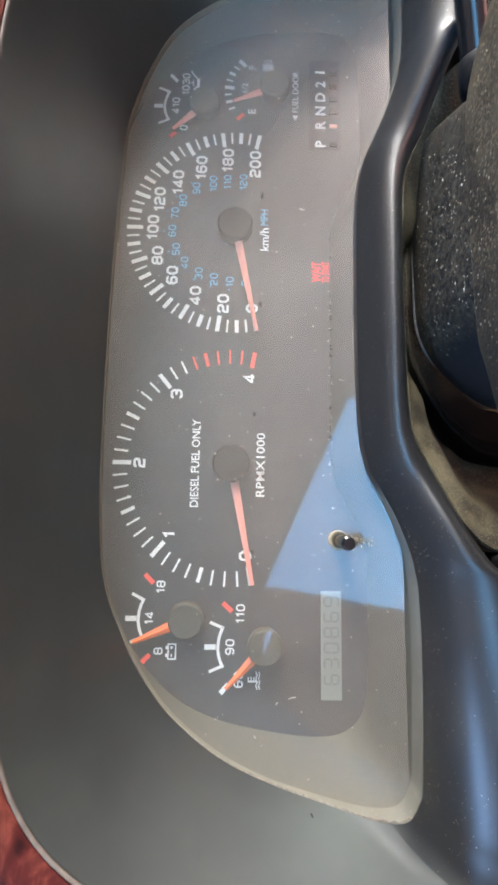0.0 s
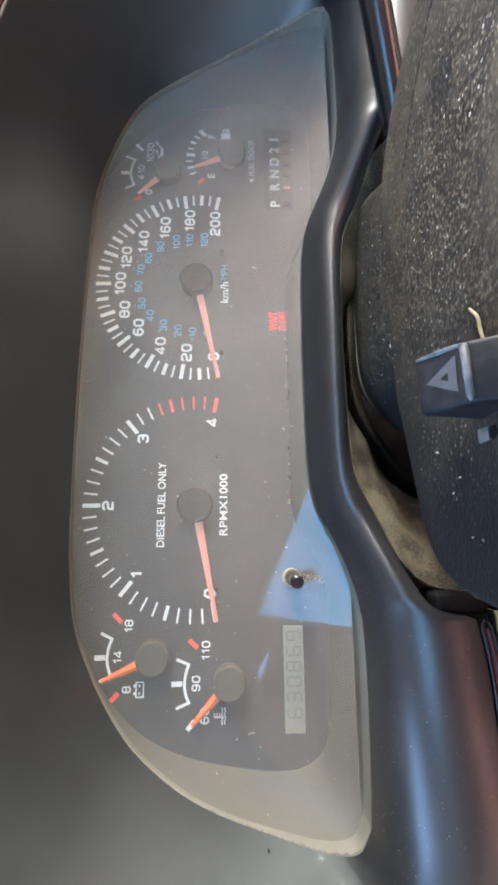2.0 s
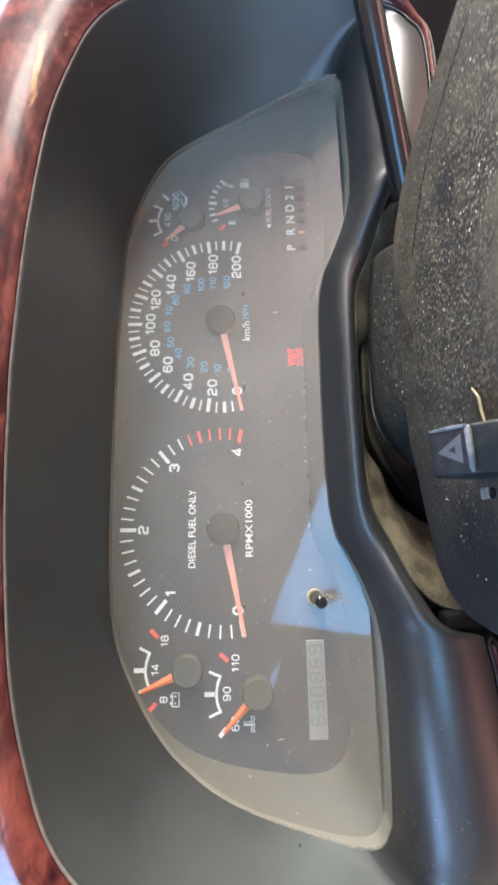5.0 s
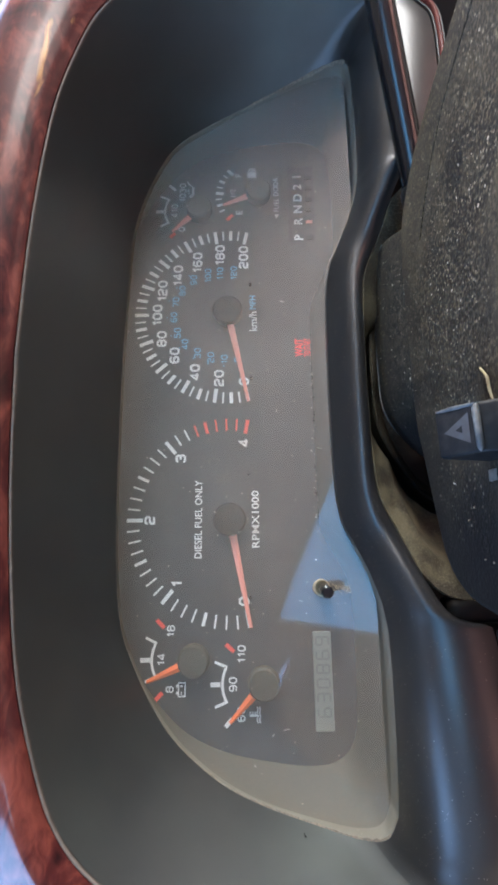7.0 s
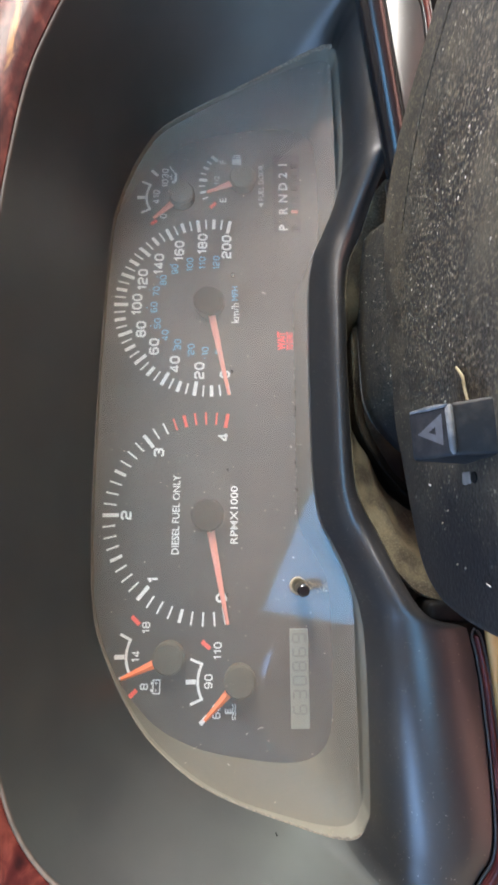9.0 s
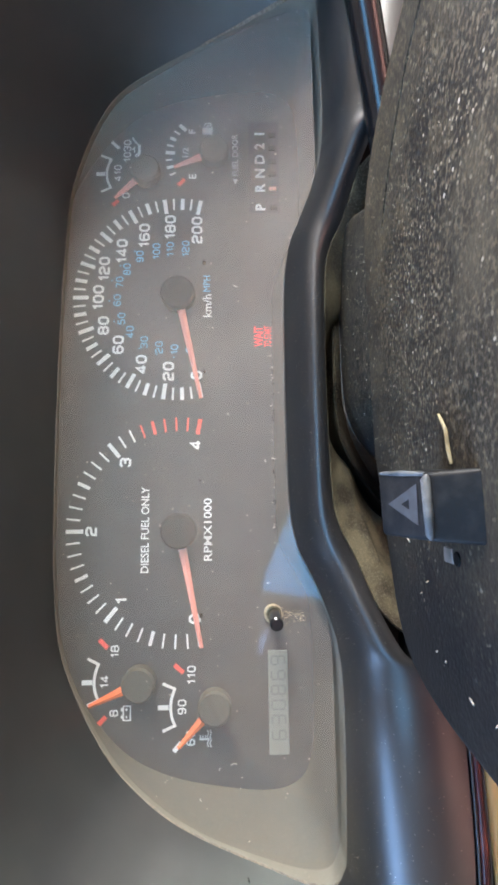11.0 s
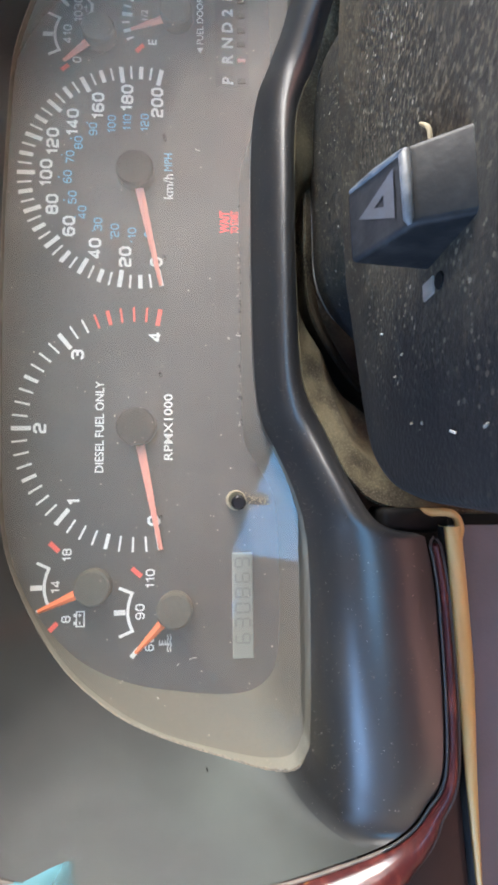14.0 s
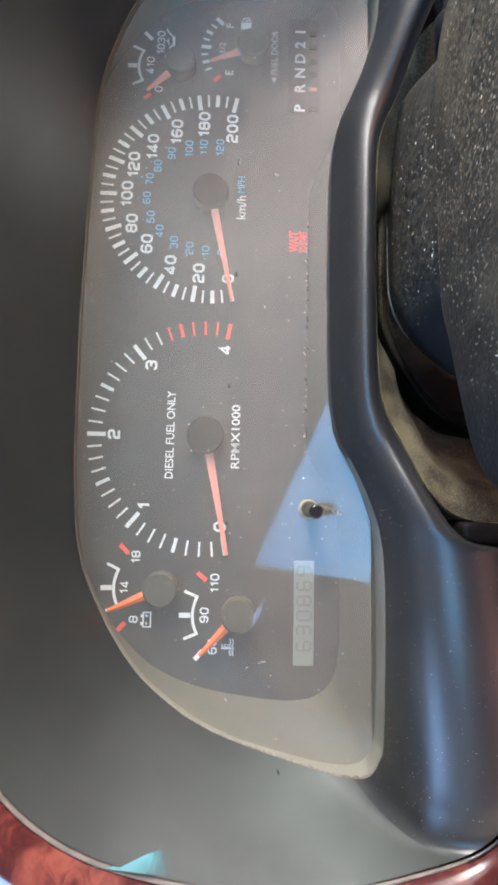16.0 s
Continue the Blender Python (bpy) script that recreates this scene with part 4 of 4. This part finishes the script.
for x in (-98.1, -94.3):
    bar(bm, (x - 0.8, 29.4), (x + 0.8, 29.4), 1.1, INK)
    bar(bm, (x - 0.7, 26.9), (x + 0.7, 26.9), 0.6, INK)
bar(bm, (-94.3, 26.2), (-94.3, 27.6), 0.6, INK)
part("battery_symbol", bm, print_white, volts, smooth=False)

temp = small_gauge("temperature_gauge", "white coolant temperature scale", (-92.1, -20.6), (-112.7, -1.2), [(-81.6, 7.7), *arc((-84.3, 1.1), (-94, 3.3), (-102.9, 0.9)), (-105.7, 7.5)], ((-93.8, 10.2), (-93.7, 4.4)),
    [((-72, 1.3), (-76.1, -3.5))], [((-115.9, 1.5), (-111.5, -2.4), 2.4)], [("110", -77.4, -7.9), ("90", -93.6, -2.8), ("60", -109.3, -7.5)], needle_orange)
bm = bmesh.new()
bar(bm, (-110, -17.6), (-110, -12.2), 1.0, INK)
for z in (-12.6, -14.0, -15.4):
    bar(bm, (-110, z), (-107.9, z), 0.55, INK)
for z in (-16.8, -18.2):
    stroke(bm, [(-113.8 + 1.7 * k, z + (0.4 if k % 2 else -0.2)) for k in range(6)], 0.6, INK)
part("thermometer_symbol", bm, print_white, temp, smooth=False)

oil = small_gauge("oil_gauge", "white oil pressure scale", (215.5, 19.6), (198.6, 38.4), [(205, 47.6), *arc((207.8, 41.8), (217, 44.4), (226.6, 41.8)), (229.3, 48)], ((216.8, 50.8), (216.9, 45.4)),
    [((196.2, 40.4), (199.4, 36.8))], [((238.4, 41.6), (233.8, 37.0), 2.0)], [("0", 202.5, 32.3), ("410", 217.4, 37.6), ("1030", 232.2, 32.0)], needle_red)
bm = bmesh.new()
stroke(bm, [(229, 27.2), (231, 25), (236, 25), (239.5, 28), (241.5, 28.8)], 0.8, INK)
stroke(bm, [(229, 27.2), (228, 26), (230.4, 24.2), (236.4, 24.2)], 0.8, INK)
stroke(bm, [(231, 27.6), (236, 27.6), (233.5, 27.6), (233.5, 29)], 0.8, INK)
part("oil_can_symbol", bm, print_white, oil, smooth=False)

whites = []
fuel_c = (228.4, -22.0)
for k in range(9):
    a = 124.5 - k * (124.5 - 45.5) / 8
    whites.append((polar(fuel_c, 26.2 if k % 4 else 24.6, a), polar(fuel_c, 30.4, a), 2.4 if k in (4, 8) else 2.0 if k % 4 == 2 else 1.2))
fuel = small_gauge("fuel_gauge", "white fuel level scale", fuel_c, (218.8, 2.6), None, None, [((209.0, 0.4), (213.0, -3.6))], whites[1:], [("E", 214.9, -8.4), ("F", 245.3, -8.2)], needle_red)
part("caption", letters(bmesh.new(), "1/2", 231.0, -4.0, 3.6, INK, heavy=0.0), print_white, fuel, smooth=False)
bm = bmesh.new()
bar(bm, (245.5, -20), (245.5, -14.6), 4.6, INK)
stroke(bm, [(248.4, -15.6), (250.6, -16.4), (250.6, -19.8), (249, -19.8), (249, -17.6), (247.8, -17.4)], 0.7, INK)
bar(bm, (242.6, -20.4), (248.4, -20.4), 1.0, INK)
part("pump_symbol", bm, print_white, fuel, smooth=False)
part("caption", letters(bmesh.new(), "FUEL DOOR", 229.0, -34.8, 3.6, INK, heavy=0.0, length=28), print_white, fuel, smooth=False)
bm = bmesh.new()
bm.faces.new([bm.verts.new(Vector((x, INK, z)) * MM) for x, z in ((209.4, -34.8), (212.9, -36.6), (212.9, -33.0))])
part("arrow", bm, print_white, fuel, smooth=False)

# gear indicator
bm = bmesh.new()
box(bm, 190.5, -0.12, -61.8, 251.5, 1.2, -43.2)
gear = part("gear_indicator", bm, window_black, cluster, "dark gear window with white letters", False)
bm = bmesh.new()
stroke(bm, [(190.6, -43.4), (251.2, -43.4), (251.2, -61.6), (190.6, -61.6), (190.6, -43.4)], 0.35, INK)
part("window_rim", bm, window_black, gear, smooth=False)
for text, x in (("P", 194.2), ("R", 207.1), ("N", 216.6), ("D", 226.0), ("2", 234.8), ("1", 243.2)):
    part("gear_letter", letters(bmesh.new(), text, x, -50, 6.2, INK, 1.05, 0.03), print_white, gear, smooth=False)
for x in (194, 216, 224.4, 233.4, 242.2):
    part("slot", box(bmesh.new(), x - 1.6, -0.6, -60.2, x + 1.6, 0, -55.6, 0.2, 1), slot_black, gear, smooth=False)
part("pointer", box(bmesh.new(), 205.0, -0.7, -60.0, 207.4, 0, -55.4, 0.2, 1), needle_red, gear, "red gear pointer", False)

# warning lamp
warn = part("warning_lamp", letters(bmesh.new(), "WAIT", 112.0, -47.4, 5.4, INK, heavy=0.03, length=12.4), lamp_red, cluster, "lit red start lamp", False)
part("lamp_text", letters(bmesh.new(), "TO START", 112.0, -52.8, 4.4, INK, heavy=0.02, length=12.6), lamp_red, warn, smooth=False)

# odometer: seven strokes to a digit
odo = part("odometer", box(bmesh.new(), -118.6, -0.5, -60.2, -65.2, 1, -49.4, 0.6), lcd, cluster, "pale grey-green odometer display", False)
SEG = {"0": "abcdef", "3": "abcdg", "6": "acdefg", "8": "abcdefg", "9": "abcdfg"}
LINES = {"a": ((0, 1), (1, 1)), "b": ((1, 1), (1, 0)), "c": ((1, 0), (1, -1)), "d": ((0, -1), (1, -1)), "e": ((0, 0), (0, -1)), "f": ((0, 1), (0, 0)), "g": ((0, 0), (1, 0))}
for k, digit in enumerate("630869"):
    bm = bmesh.new()
    x0 = -110.6 + 7.6 * k
    for s in SEG[digit]:
        (u0, v0), (u1, v1) = LINES[s]
        bar(bm, (x0 + 4.4 * u0 + 0.3 * (u1 - u0), -54.8 + 3.6 * v0 + 0.3 * (v1 - v0)), (x0 + 4.4 * u1 - 0.3 * (u1 - u0), -54.8 + 3.6 * v1 - 0.3 * (v1 - v0)), 0.9, -0.75)
    part("digit", bm, lcd_ink, odo, smooth=False)

# trip reset knob through a hole in the lens
hole = part("reset_collar", disc(bmesh.new(), -36.2, -50.6, lens_y(-50.6) - 0.6, lens_y(-50.6) + 1.5, 4.4, 0.5, 28), dirt_tan, cluster, "cream worn ring round the reset knob")
part("hole", disc(bmesh.new(), -36.0, -50.9, lens_y(-50.6) - 0.9, lens_y(-50.6), 3.6, 0.1, 24), liner_tan, hole)
part("reset_knob", disc(bmesh.new(), -36.2, -51.0, -57.5, -36, 2.9, 0.8, 24), rod_black, cluster, "glossy black reset knob")

# ---------------------------------------------------------------- steering column
column = thing("steering_column", (60, -180, -140), "dusty black plastic steering column shroud", "steering column")
plan = spline([(60, -100), (34, -101.5), (20, -106.5), (-3, -115), (-18, -122), (-26, -132), (-30, -148), (-31, -180), (-31, -330), (60, -331), (151, -330), (149, -200), (146, -160), (141, -132), (132, -113), (122, -103.5), (107, -100)], 5)
bm = slab(bmesh.new(), [tuple(p) for p in plan], -150, -83, 2.5)
for v in bm.verts:
    if v.co.z > -0.1:
        v.co.z += 0.05 * (-0.1 - v.co.y)
part("shroud", bm, shroud_plastic, column)
COLLAR = [(147, -125), (147, -95), (145.5, -89), (140, -86.4), (106, -85.6), (70, -85.8), (56, -87), (46, -90.5), (37, -96.5), (29, -104.5), (23, -114), (19.5, -130)]
section = spline(COLLAR, 5)
rows = []
for x, z in section:
    front = -44.5 - 5 * max(0, (x - 110) / 37) ** 2 - 6 * max(0, (66 - x) / 46)
    inward = np.array((95 - x, 0, -130 - z)) / math.hypot(95 - x, -130 - z)
    row = []
    for back, dip in ((-1.5, 7), (-1.4, 2.6), (-0.5, 0.8), (1.0, 0), (10, 0), (22, 0.4), (40, 1.6), (62, 4), (100, 10)):
        p = np.array((x, front - back, z)) + inward * dip
        p[0] -= 0.42 * max(0, -62 - p[1]) * max(0, (p[0] - 100) / 46)
        row.append(p)
    rows.append(row)
part("collar", grid(bmesh.new(), rows), collar_plastic, column, "dust-flecked black collar behind the shroud, its shaded side painted dark")
# Pale bead that paints in the lit front edge of the collar.
rim = [r[2] + np.array((0, -0.2, 0.35)) for r in rows[18:39]]
part("collar_rim", tube(bmesh.new(), [tuple(p) for p in rim], [0.15 + 0.65 * math.sin(math.pi * k / (len(rim) - 1)) for k in range(len(rim))], 8), rim_grey, column, "pale bead painted as the collar's lit rim")
seam = spline([(139, -205), (135, -183), (129, -160), (122, -147), (113, -136), (101, -126)], 6)
part("seam_ridge", tube(bmesh.new(), [(p[0], p[1], -84.4 + 0.05 * (-100 - p[1])) for p in seam], 1.7, 12), shroud_plastic, column)
BOOT = [(152, -92), (146, -86.5), (120, -83.4), (84, -82), (60, -82), (47, -83.6), (35.5, -88), (24, -94.5), (14, -101.5), (6.5, -110), (2.5, -118), (0, -135)]
rows = []
for x, z in spline(BOOT, 5):
    away = np.array((x - 95, 0, z + 130)) / math.hypot(x - 95, z + 130)
    rows.append([np.array((x, y, z)) + away * d for d, y in ((-24, -33), (-9, -34), (-4.5, -40), (-2.2, -43.6), (-0.8, -44.6), (0.2, -43.8), (0.5, -41.5), (0.1, -38), (1.5, -34), (2.5, -31), (2.2, -27), (4.5, -22), (7, 0), (12, 60))])
part("boot", grid(bmesh.new(), rows), boot_dusty_shaded, column, "dusty black ribbed rubber boot, painted darker where it lies deep")
bm = box(bmesh.new(), 4.6, -164.4, -82, 7.8, -160.2, -79.55, 0.4, 3)
part("screw_boss", bm, rim_grey, column, "pale worn rectangular boss")
bm = bmesh.new()
disc(bm, 0, 0, 0, 2, 1.5, 0.2, 20)
bmesh.ops.transform(bm, matrix=Matrix.Translation(Vector((5.9, -166.4, -79.35)) * MM) @ Matrix.Rotation(radians(-90), 4, "X"), verts=bm.verts)
part("screw_hole", bm, slot_black, column)

# hazard switch on the shroud
hazard = thing("hazard_switch", (15, -175, -82), "dark grey plastic hazard switch with a worn triangle mark", "switch")
bm = bmesh.new()
rows = [[(9.6, -161.0, -84), (24.0, -160.6, -84), (24.4, -196, -84), (9.2, -196, -84)], [(10.4, -162.0, -66.2), (23.4, -161.4, -66.0), (22.6, -174.6, -71.6), (10.2, -175.0, -71.7)]]
low, top = [[bm.verts.new(Vector(p) * MM) for p in r] for r in rows]
mid = [bm.verts.new(Vector(p) * MM) for p in ((23.6, -181.5, -84), (9.6, -181.5, -84))]
bm.faces.new(top)
bm.faces.new((low[0], low[1], top[1], top[0]))
bm.faces.new((low[1], mid[0], top[2], top[1]))
bm.faces.new((mid[0], mid[1], top[3], top[2]))
bm.faces.new((mid[1], low[0], top[0], top[3]))
for v in (low[2], low[3]):
    bm.verts.remove(v)
bmesh.ops.recalc_face_normals(bm, faces=bm.faces)
bmesh.ops.bevel(bm, geom=list(bm.edges), offset=1.0 * MM, segments=4, affect="EDGES", profile=0.5)
part("knob", bm, knob_plastic, hazard)
part("front_ridge", tube(bmesh.new(), [(10.6, -174.2, -71.6), (11.4, -174.4, -71.3), (16.4, -174.3, -71.2), (21.4, -174.0, -71.2), (22.2, -173.8, -71.5)], [0.4, 0.8, 0.85, 0.9, 0.5], 12), ridge_highlight, hazard, "pale bar painted as the highlight on the switch's front edge")
part("side_ridge", tube(bmesh.new(), [(22.4, -173.6, -71.3), (22.8, -168, -68.9), (23.1, -162.4, -66.5)], [0.4, 0.6, 0.3], 8), ridge_highlight, hazard)
bm = bmesh.new()


def on_top(u, v):
    """A point on the switch's sloping top: u along x, v towards the dials."""
    return Vector((16.8 + u, -168.6 + v, -68.93 + v * 0.415 + 0.14)) * MM


outer, inner = [(-3.9, -3.4), (3.9, -3.4), (0, 4.0)], [(-1.0, -1.4), (1.0, -1.4), (0, 0.6)]
vo, vi = [bm.verts.new(on_top(*p)) for p in outer], [bm.verts.new(on_top(*p)) for p in inner]
for i in range(3):
    bm.faces.new((vo[i], vo[(i + 1) % 3], vi[(i + 1) % 3], vi[i]))
part("triangle_mark", bm, knob_mark, hazard, "pale grey warning triangle", False)


lever = thing("gear_lever", (140, -84, -103), "glossy black column gear lever beside the shroud", "lever")
part("collar", tube(bmesh.new(), [(148, -78.6, -102.9), (150, -79.2, -102.4), (160, -82.4, -100.2), (162, -83.0, -99.7)], [6.6, 7.6, 7.6, 6.6]), knob_plastic, lever)
part("rod", tube(bmesh.new(), spline([(110, -68, -112), (150, -79, -102.5), (170, -86, -98), (244, -115, -77.5), (330, -149, -54), (420, -184, -30)], 6), 6.6), rod_black, lever)

# ---------------------------------------------------------------- litter
line = spline([(35.2, -163.5, -79.0), (31.5, -167, -78.6), (28, -167.6, -78.6), (24.5, -168.6, -78.6)], 5)
tagged(link("straw", tube(bmesh.new(), [tuple(p) for p in line], [0.3 + 0.12 * math.sin(3 * k / len(line)) for k in range(len(line))], 8), straw_dry), "short bent piece of dry straw on the shroud", "straw")
for x, y, z, turn in ((6.6, -136.2, -81.1, 70), (-19.1, -169.4, -79.1, 75)):
    bm = bmesh.new()
    box(bm, -0.9, -0.2, -0.1, 0.9, 0.2, 0.15, 0.07, 1)
    ob = link("chip", bm, chip_white, False)
    ob.matrix_world = Matrix.Translation(Vector((x, y, z)) * MM) @ Matrix.Rotation(radians(turn), 4, "Z")
    tagged(ob, "tiny pale chip of debris on the shroud", "debris", "chips on the shroud")

rng = random.Random(7)


def grains(name, places, mat, label, size):
    """Loose grains as one mesh: low, uneven chips."""
    bm = bmesh.new()
    for x, y, z in places:
        r = size * rng.uniform(0.5, 1.3)
        m = Matrix.Translation(Vector((x, y, z)) * MM) @ Euler([rng.uniform(0, 6) for _ in range(3)]).to_matrix().to_4x4() @ Matrix.Diagonal((r * rng.uniform(0.6, 2.2) * MM, r * MM, r * rng.uniform(0.4, 0.9) * MM, 1))
        bmesh.ops.create_icosphere(bm, subdivisions=1, radius=1.0, matrix=m)
    return tagged(link(name, bm, mat, False), label, "debris", kind="stuff")


grains("dial_debris", [(rng.uniform(-8, 140), -1.0 - rng.random() * 2, -54.6 + rng.gauss(0, 0.7)) for _ in range(46)], chip_white, "pale crumbs along the dial's lower edge", 0.42)
grains("dark_debris", [(rng.uniform(-5, 135), -1.2 - rng.random() * 2, -55.0 + rng.gauss(0, 0.4)) for _ in range(34)], boot_rubber, "dark crumbs along the dial's lower edge", 0.55)
places = []
run = np.concatenate(([0], np.cumsum([np.linalg.norm(LENS_EDGE[b] - LENS_EDGE[a]) for a, b in zip(roll, roll[1:])])))
for _ in range(1300):
    at = rng.uniform(6, run[-1] - 6)
    k = int(np.searchsorted(run, at)) - 1
    f = (at - run[k]) / (run[k + 1] - run[k])
    t = 0.6 + 13 * rng.random() ** 1.9
    j = int(t)
    p, q = (SKIN[roll[k + n]][j] * (1 - t + j) + SKIN[roll[k + n]][j + 1] * (t - j) for n in (0, 1))
    places.append(tuple(p + (q - p) * f + np.array((0, -0.05, 0.03))))
grains("lip_dust", places, edge_dust, "pale dust grains scattered on the black lower lip", 0.13)
grains("shroud_crumbs", [(-15.9, -152.6, -80.1), (-16.4, -157.4, -79.9), (-19.1, -178.4, -78.8), (-5.1, -144.3, -80.6), (-17.5, -156.3, -79.9), (-1.6, -149.0, -80.3)], edge_dust, "few pale crumbs on the clean part of the shroud", 0.32)
places = []
for _ in range(150):
    z = -50 - rng.random() ** 0.8 * 15
    places.append((-36.2 + rng.gauss(0, 1.4), lens_y(z) - 0.3, z))
grains("lens_dirt", places, dirt_tan, "tan dirt smear below the reset knob", 0.24)
def edge_dirt(name, order, wide=1.0):
    """A thin uneven line of dirt caught along the lens edge."""
    rows = []
    for i in order:
        p = LENS_EDGE[i % total]
        r = wide * (0.28 + 0.5 * rng.random() ** 2)
        inner = 1 if p[0] < 68 else -1
        rows.append([p + np.array((inner * a * r, b * r - 0.1, 0.5 * a * r)) for a, b in ((-0.6, 0.3), (-0.3, -0.5), (0.5, -0.3), (1.4, 0.6))])
    rows[0], rows[-1] = [np.mean(rows[0], axis=0)] * 4, [np.mean(rows[-1], axis=0)] * 4
    return tagged(link(name, grid(bmesh.new(), rows), edge_dust), "cream dirt caught along the lens edge", "debris", kind="stuff")


edge_dirt("edge_dirt", range(28, 70))
edge_dirt("edge_dirt", range(total - 70, total - 46), 2.2)

# a thin cyan sheet as a painted patch of light on the hood's left wall, near the trim
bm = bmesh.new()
rows_patch, fade = [], []
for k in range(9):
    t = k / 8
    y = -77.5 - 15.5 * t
    rows_patch.append([(-144.6 + 0.12 * (z - 4) + 0.6, y, z) for z in np.linspace(4.5 - 6 * t, 6.8 + 25 * t, 9)])
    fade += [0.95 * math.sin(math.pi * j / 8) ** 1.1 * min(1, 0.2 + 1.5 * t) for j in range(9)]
cyan_patch = link("light_patch", grid(bm, rows_patch), cyan_light)
veil = cyan_patch.data.attributes.new("film", "FLOAT", "POINT")
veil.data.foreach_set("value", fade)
thin = cyan_light.node_tree.nodes.new("ShaderNodeAttribute")
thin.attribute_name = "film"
cyan_light.node_tree.links.new(thin.outputs["Fac"], cyan_light.node_tree.nodes["Principled BSDF"].inputs["Alpha"])
tagged(cyan_patch, "thin cyan sheet painted as a patch of light on the hood wall", "film")

# lint on the lens
def lint(x, z, length, turn, bend=0.2):
    d = np.array((math.cos(radians(turn)), math.sin(radians(turn)))) * length / 2
    n = np.array((-d[1], d[0])) * bend
    pts = [np.array((x, z)) - d, np.array((x, z)) + n, np.array((x, z)) + d]
    line = [(p[0], lens_y(p[1]) - 0.35, p[1]) for p in spline(pts, 4)]
    return tagged(link("lint", tube(bmesh.new(), line, 0.2, 6), chip_white), "tiny pale lint fibre stuck to the dusty lens", "lint", "lint on the lens")


for row in ((127.2, -34.6, 2.6, 60), (-104.8, -31.3, 3.2, -70), (-108.1, -24.7, 1.4, -40), (35.4, -48.3, 1.4, 30), (-123.4, -15.4, 1.2, 50), (25, -59.9, 1.8, 100), (36.4, -52.3, 2.2, 75), (60, -30, 1.0, 10)):
    lint(*row)

# a dark fleck on the hood's side wall
ob = link("fleck", box(bmesh.new(), -0.25, -1.1, -0.25, 0.25, 1.1, 0.25, 0.18, 2), slot_black)
ob.matrix_world = Matrix.Translation(Vector((-141.7, -47.6, -37.6)) * MM) @ Matrix.Rotation(radians(12), 4, "X")
tagged(ob, "tiny dark fleck stuck to the hood's side wall", "debris")
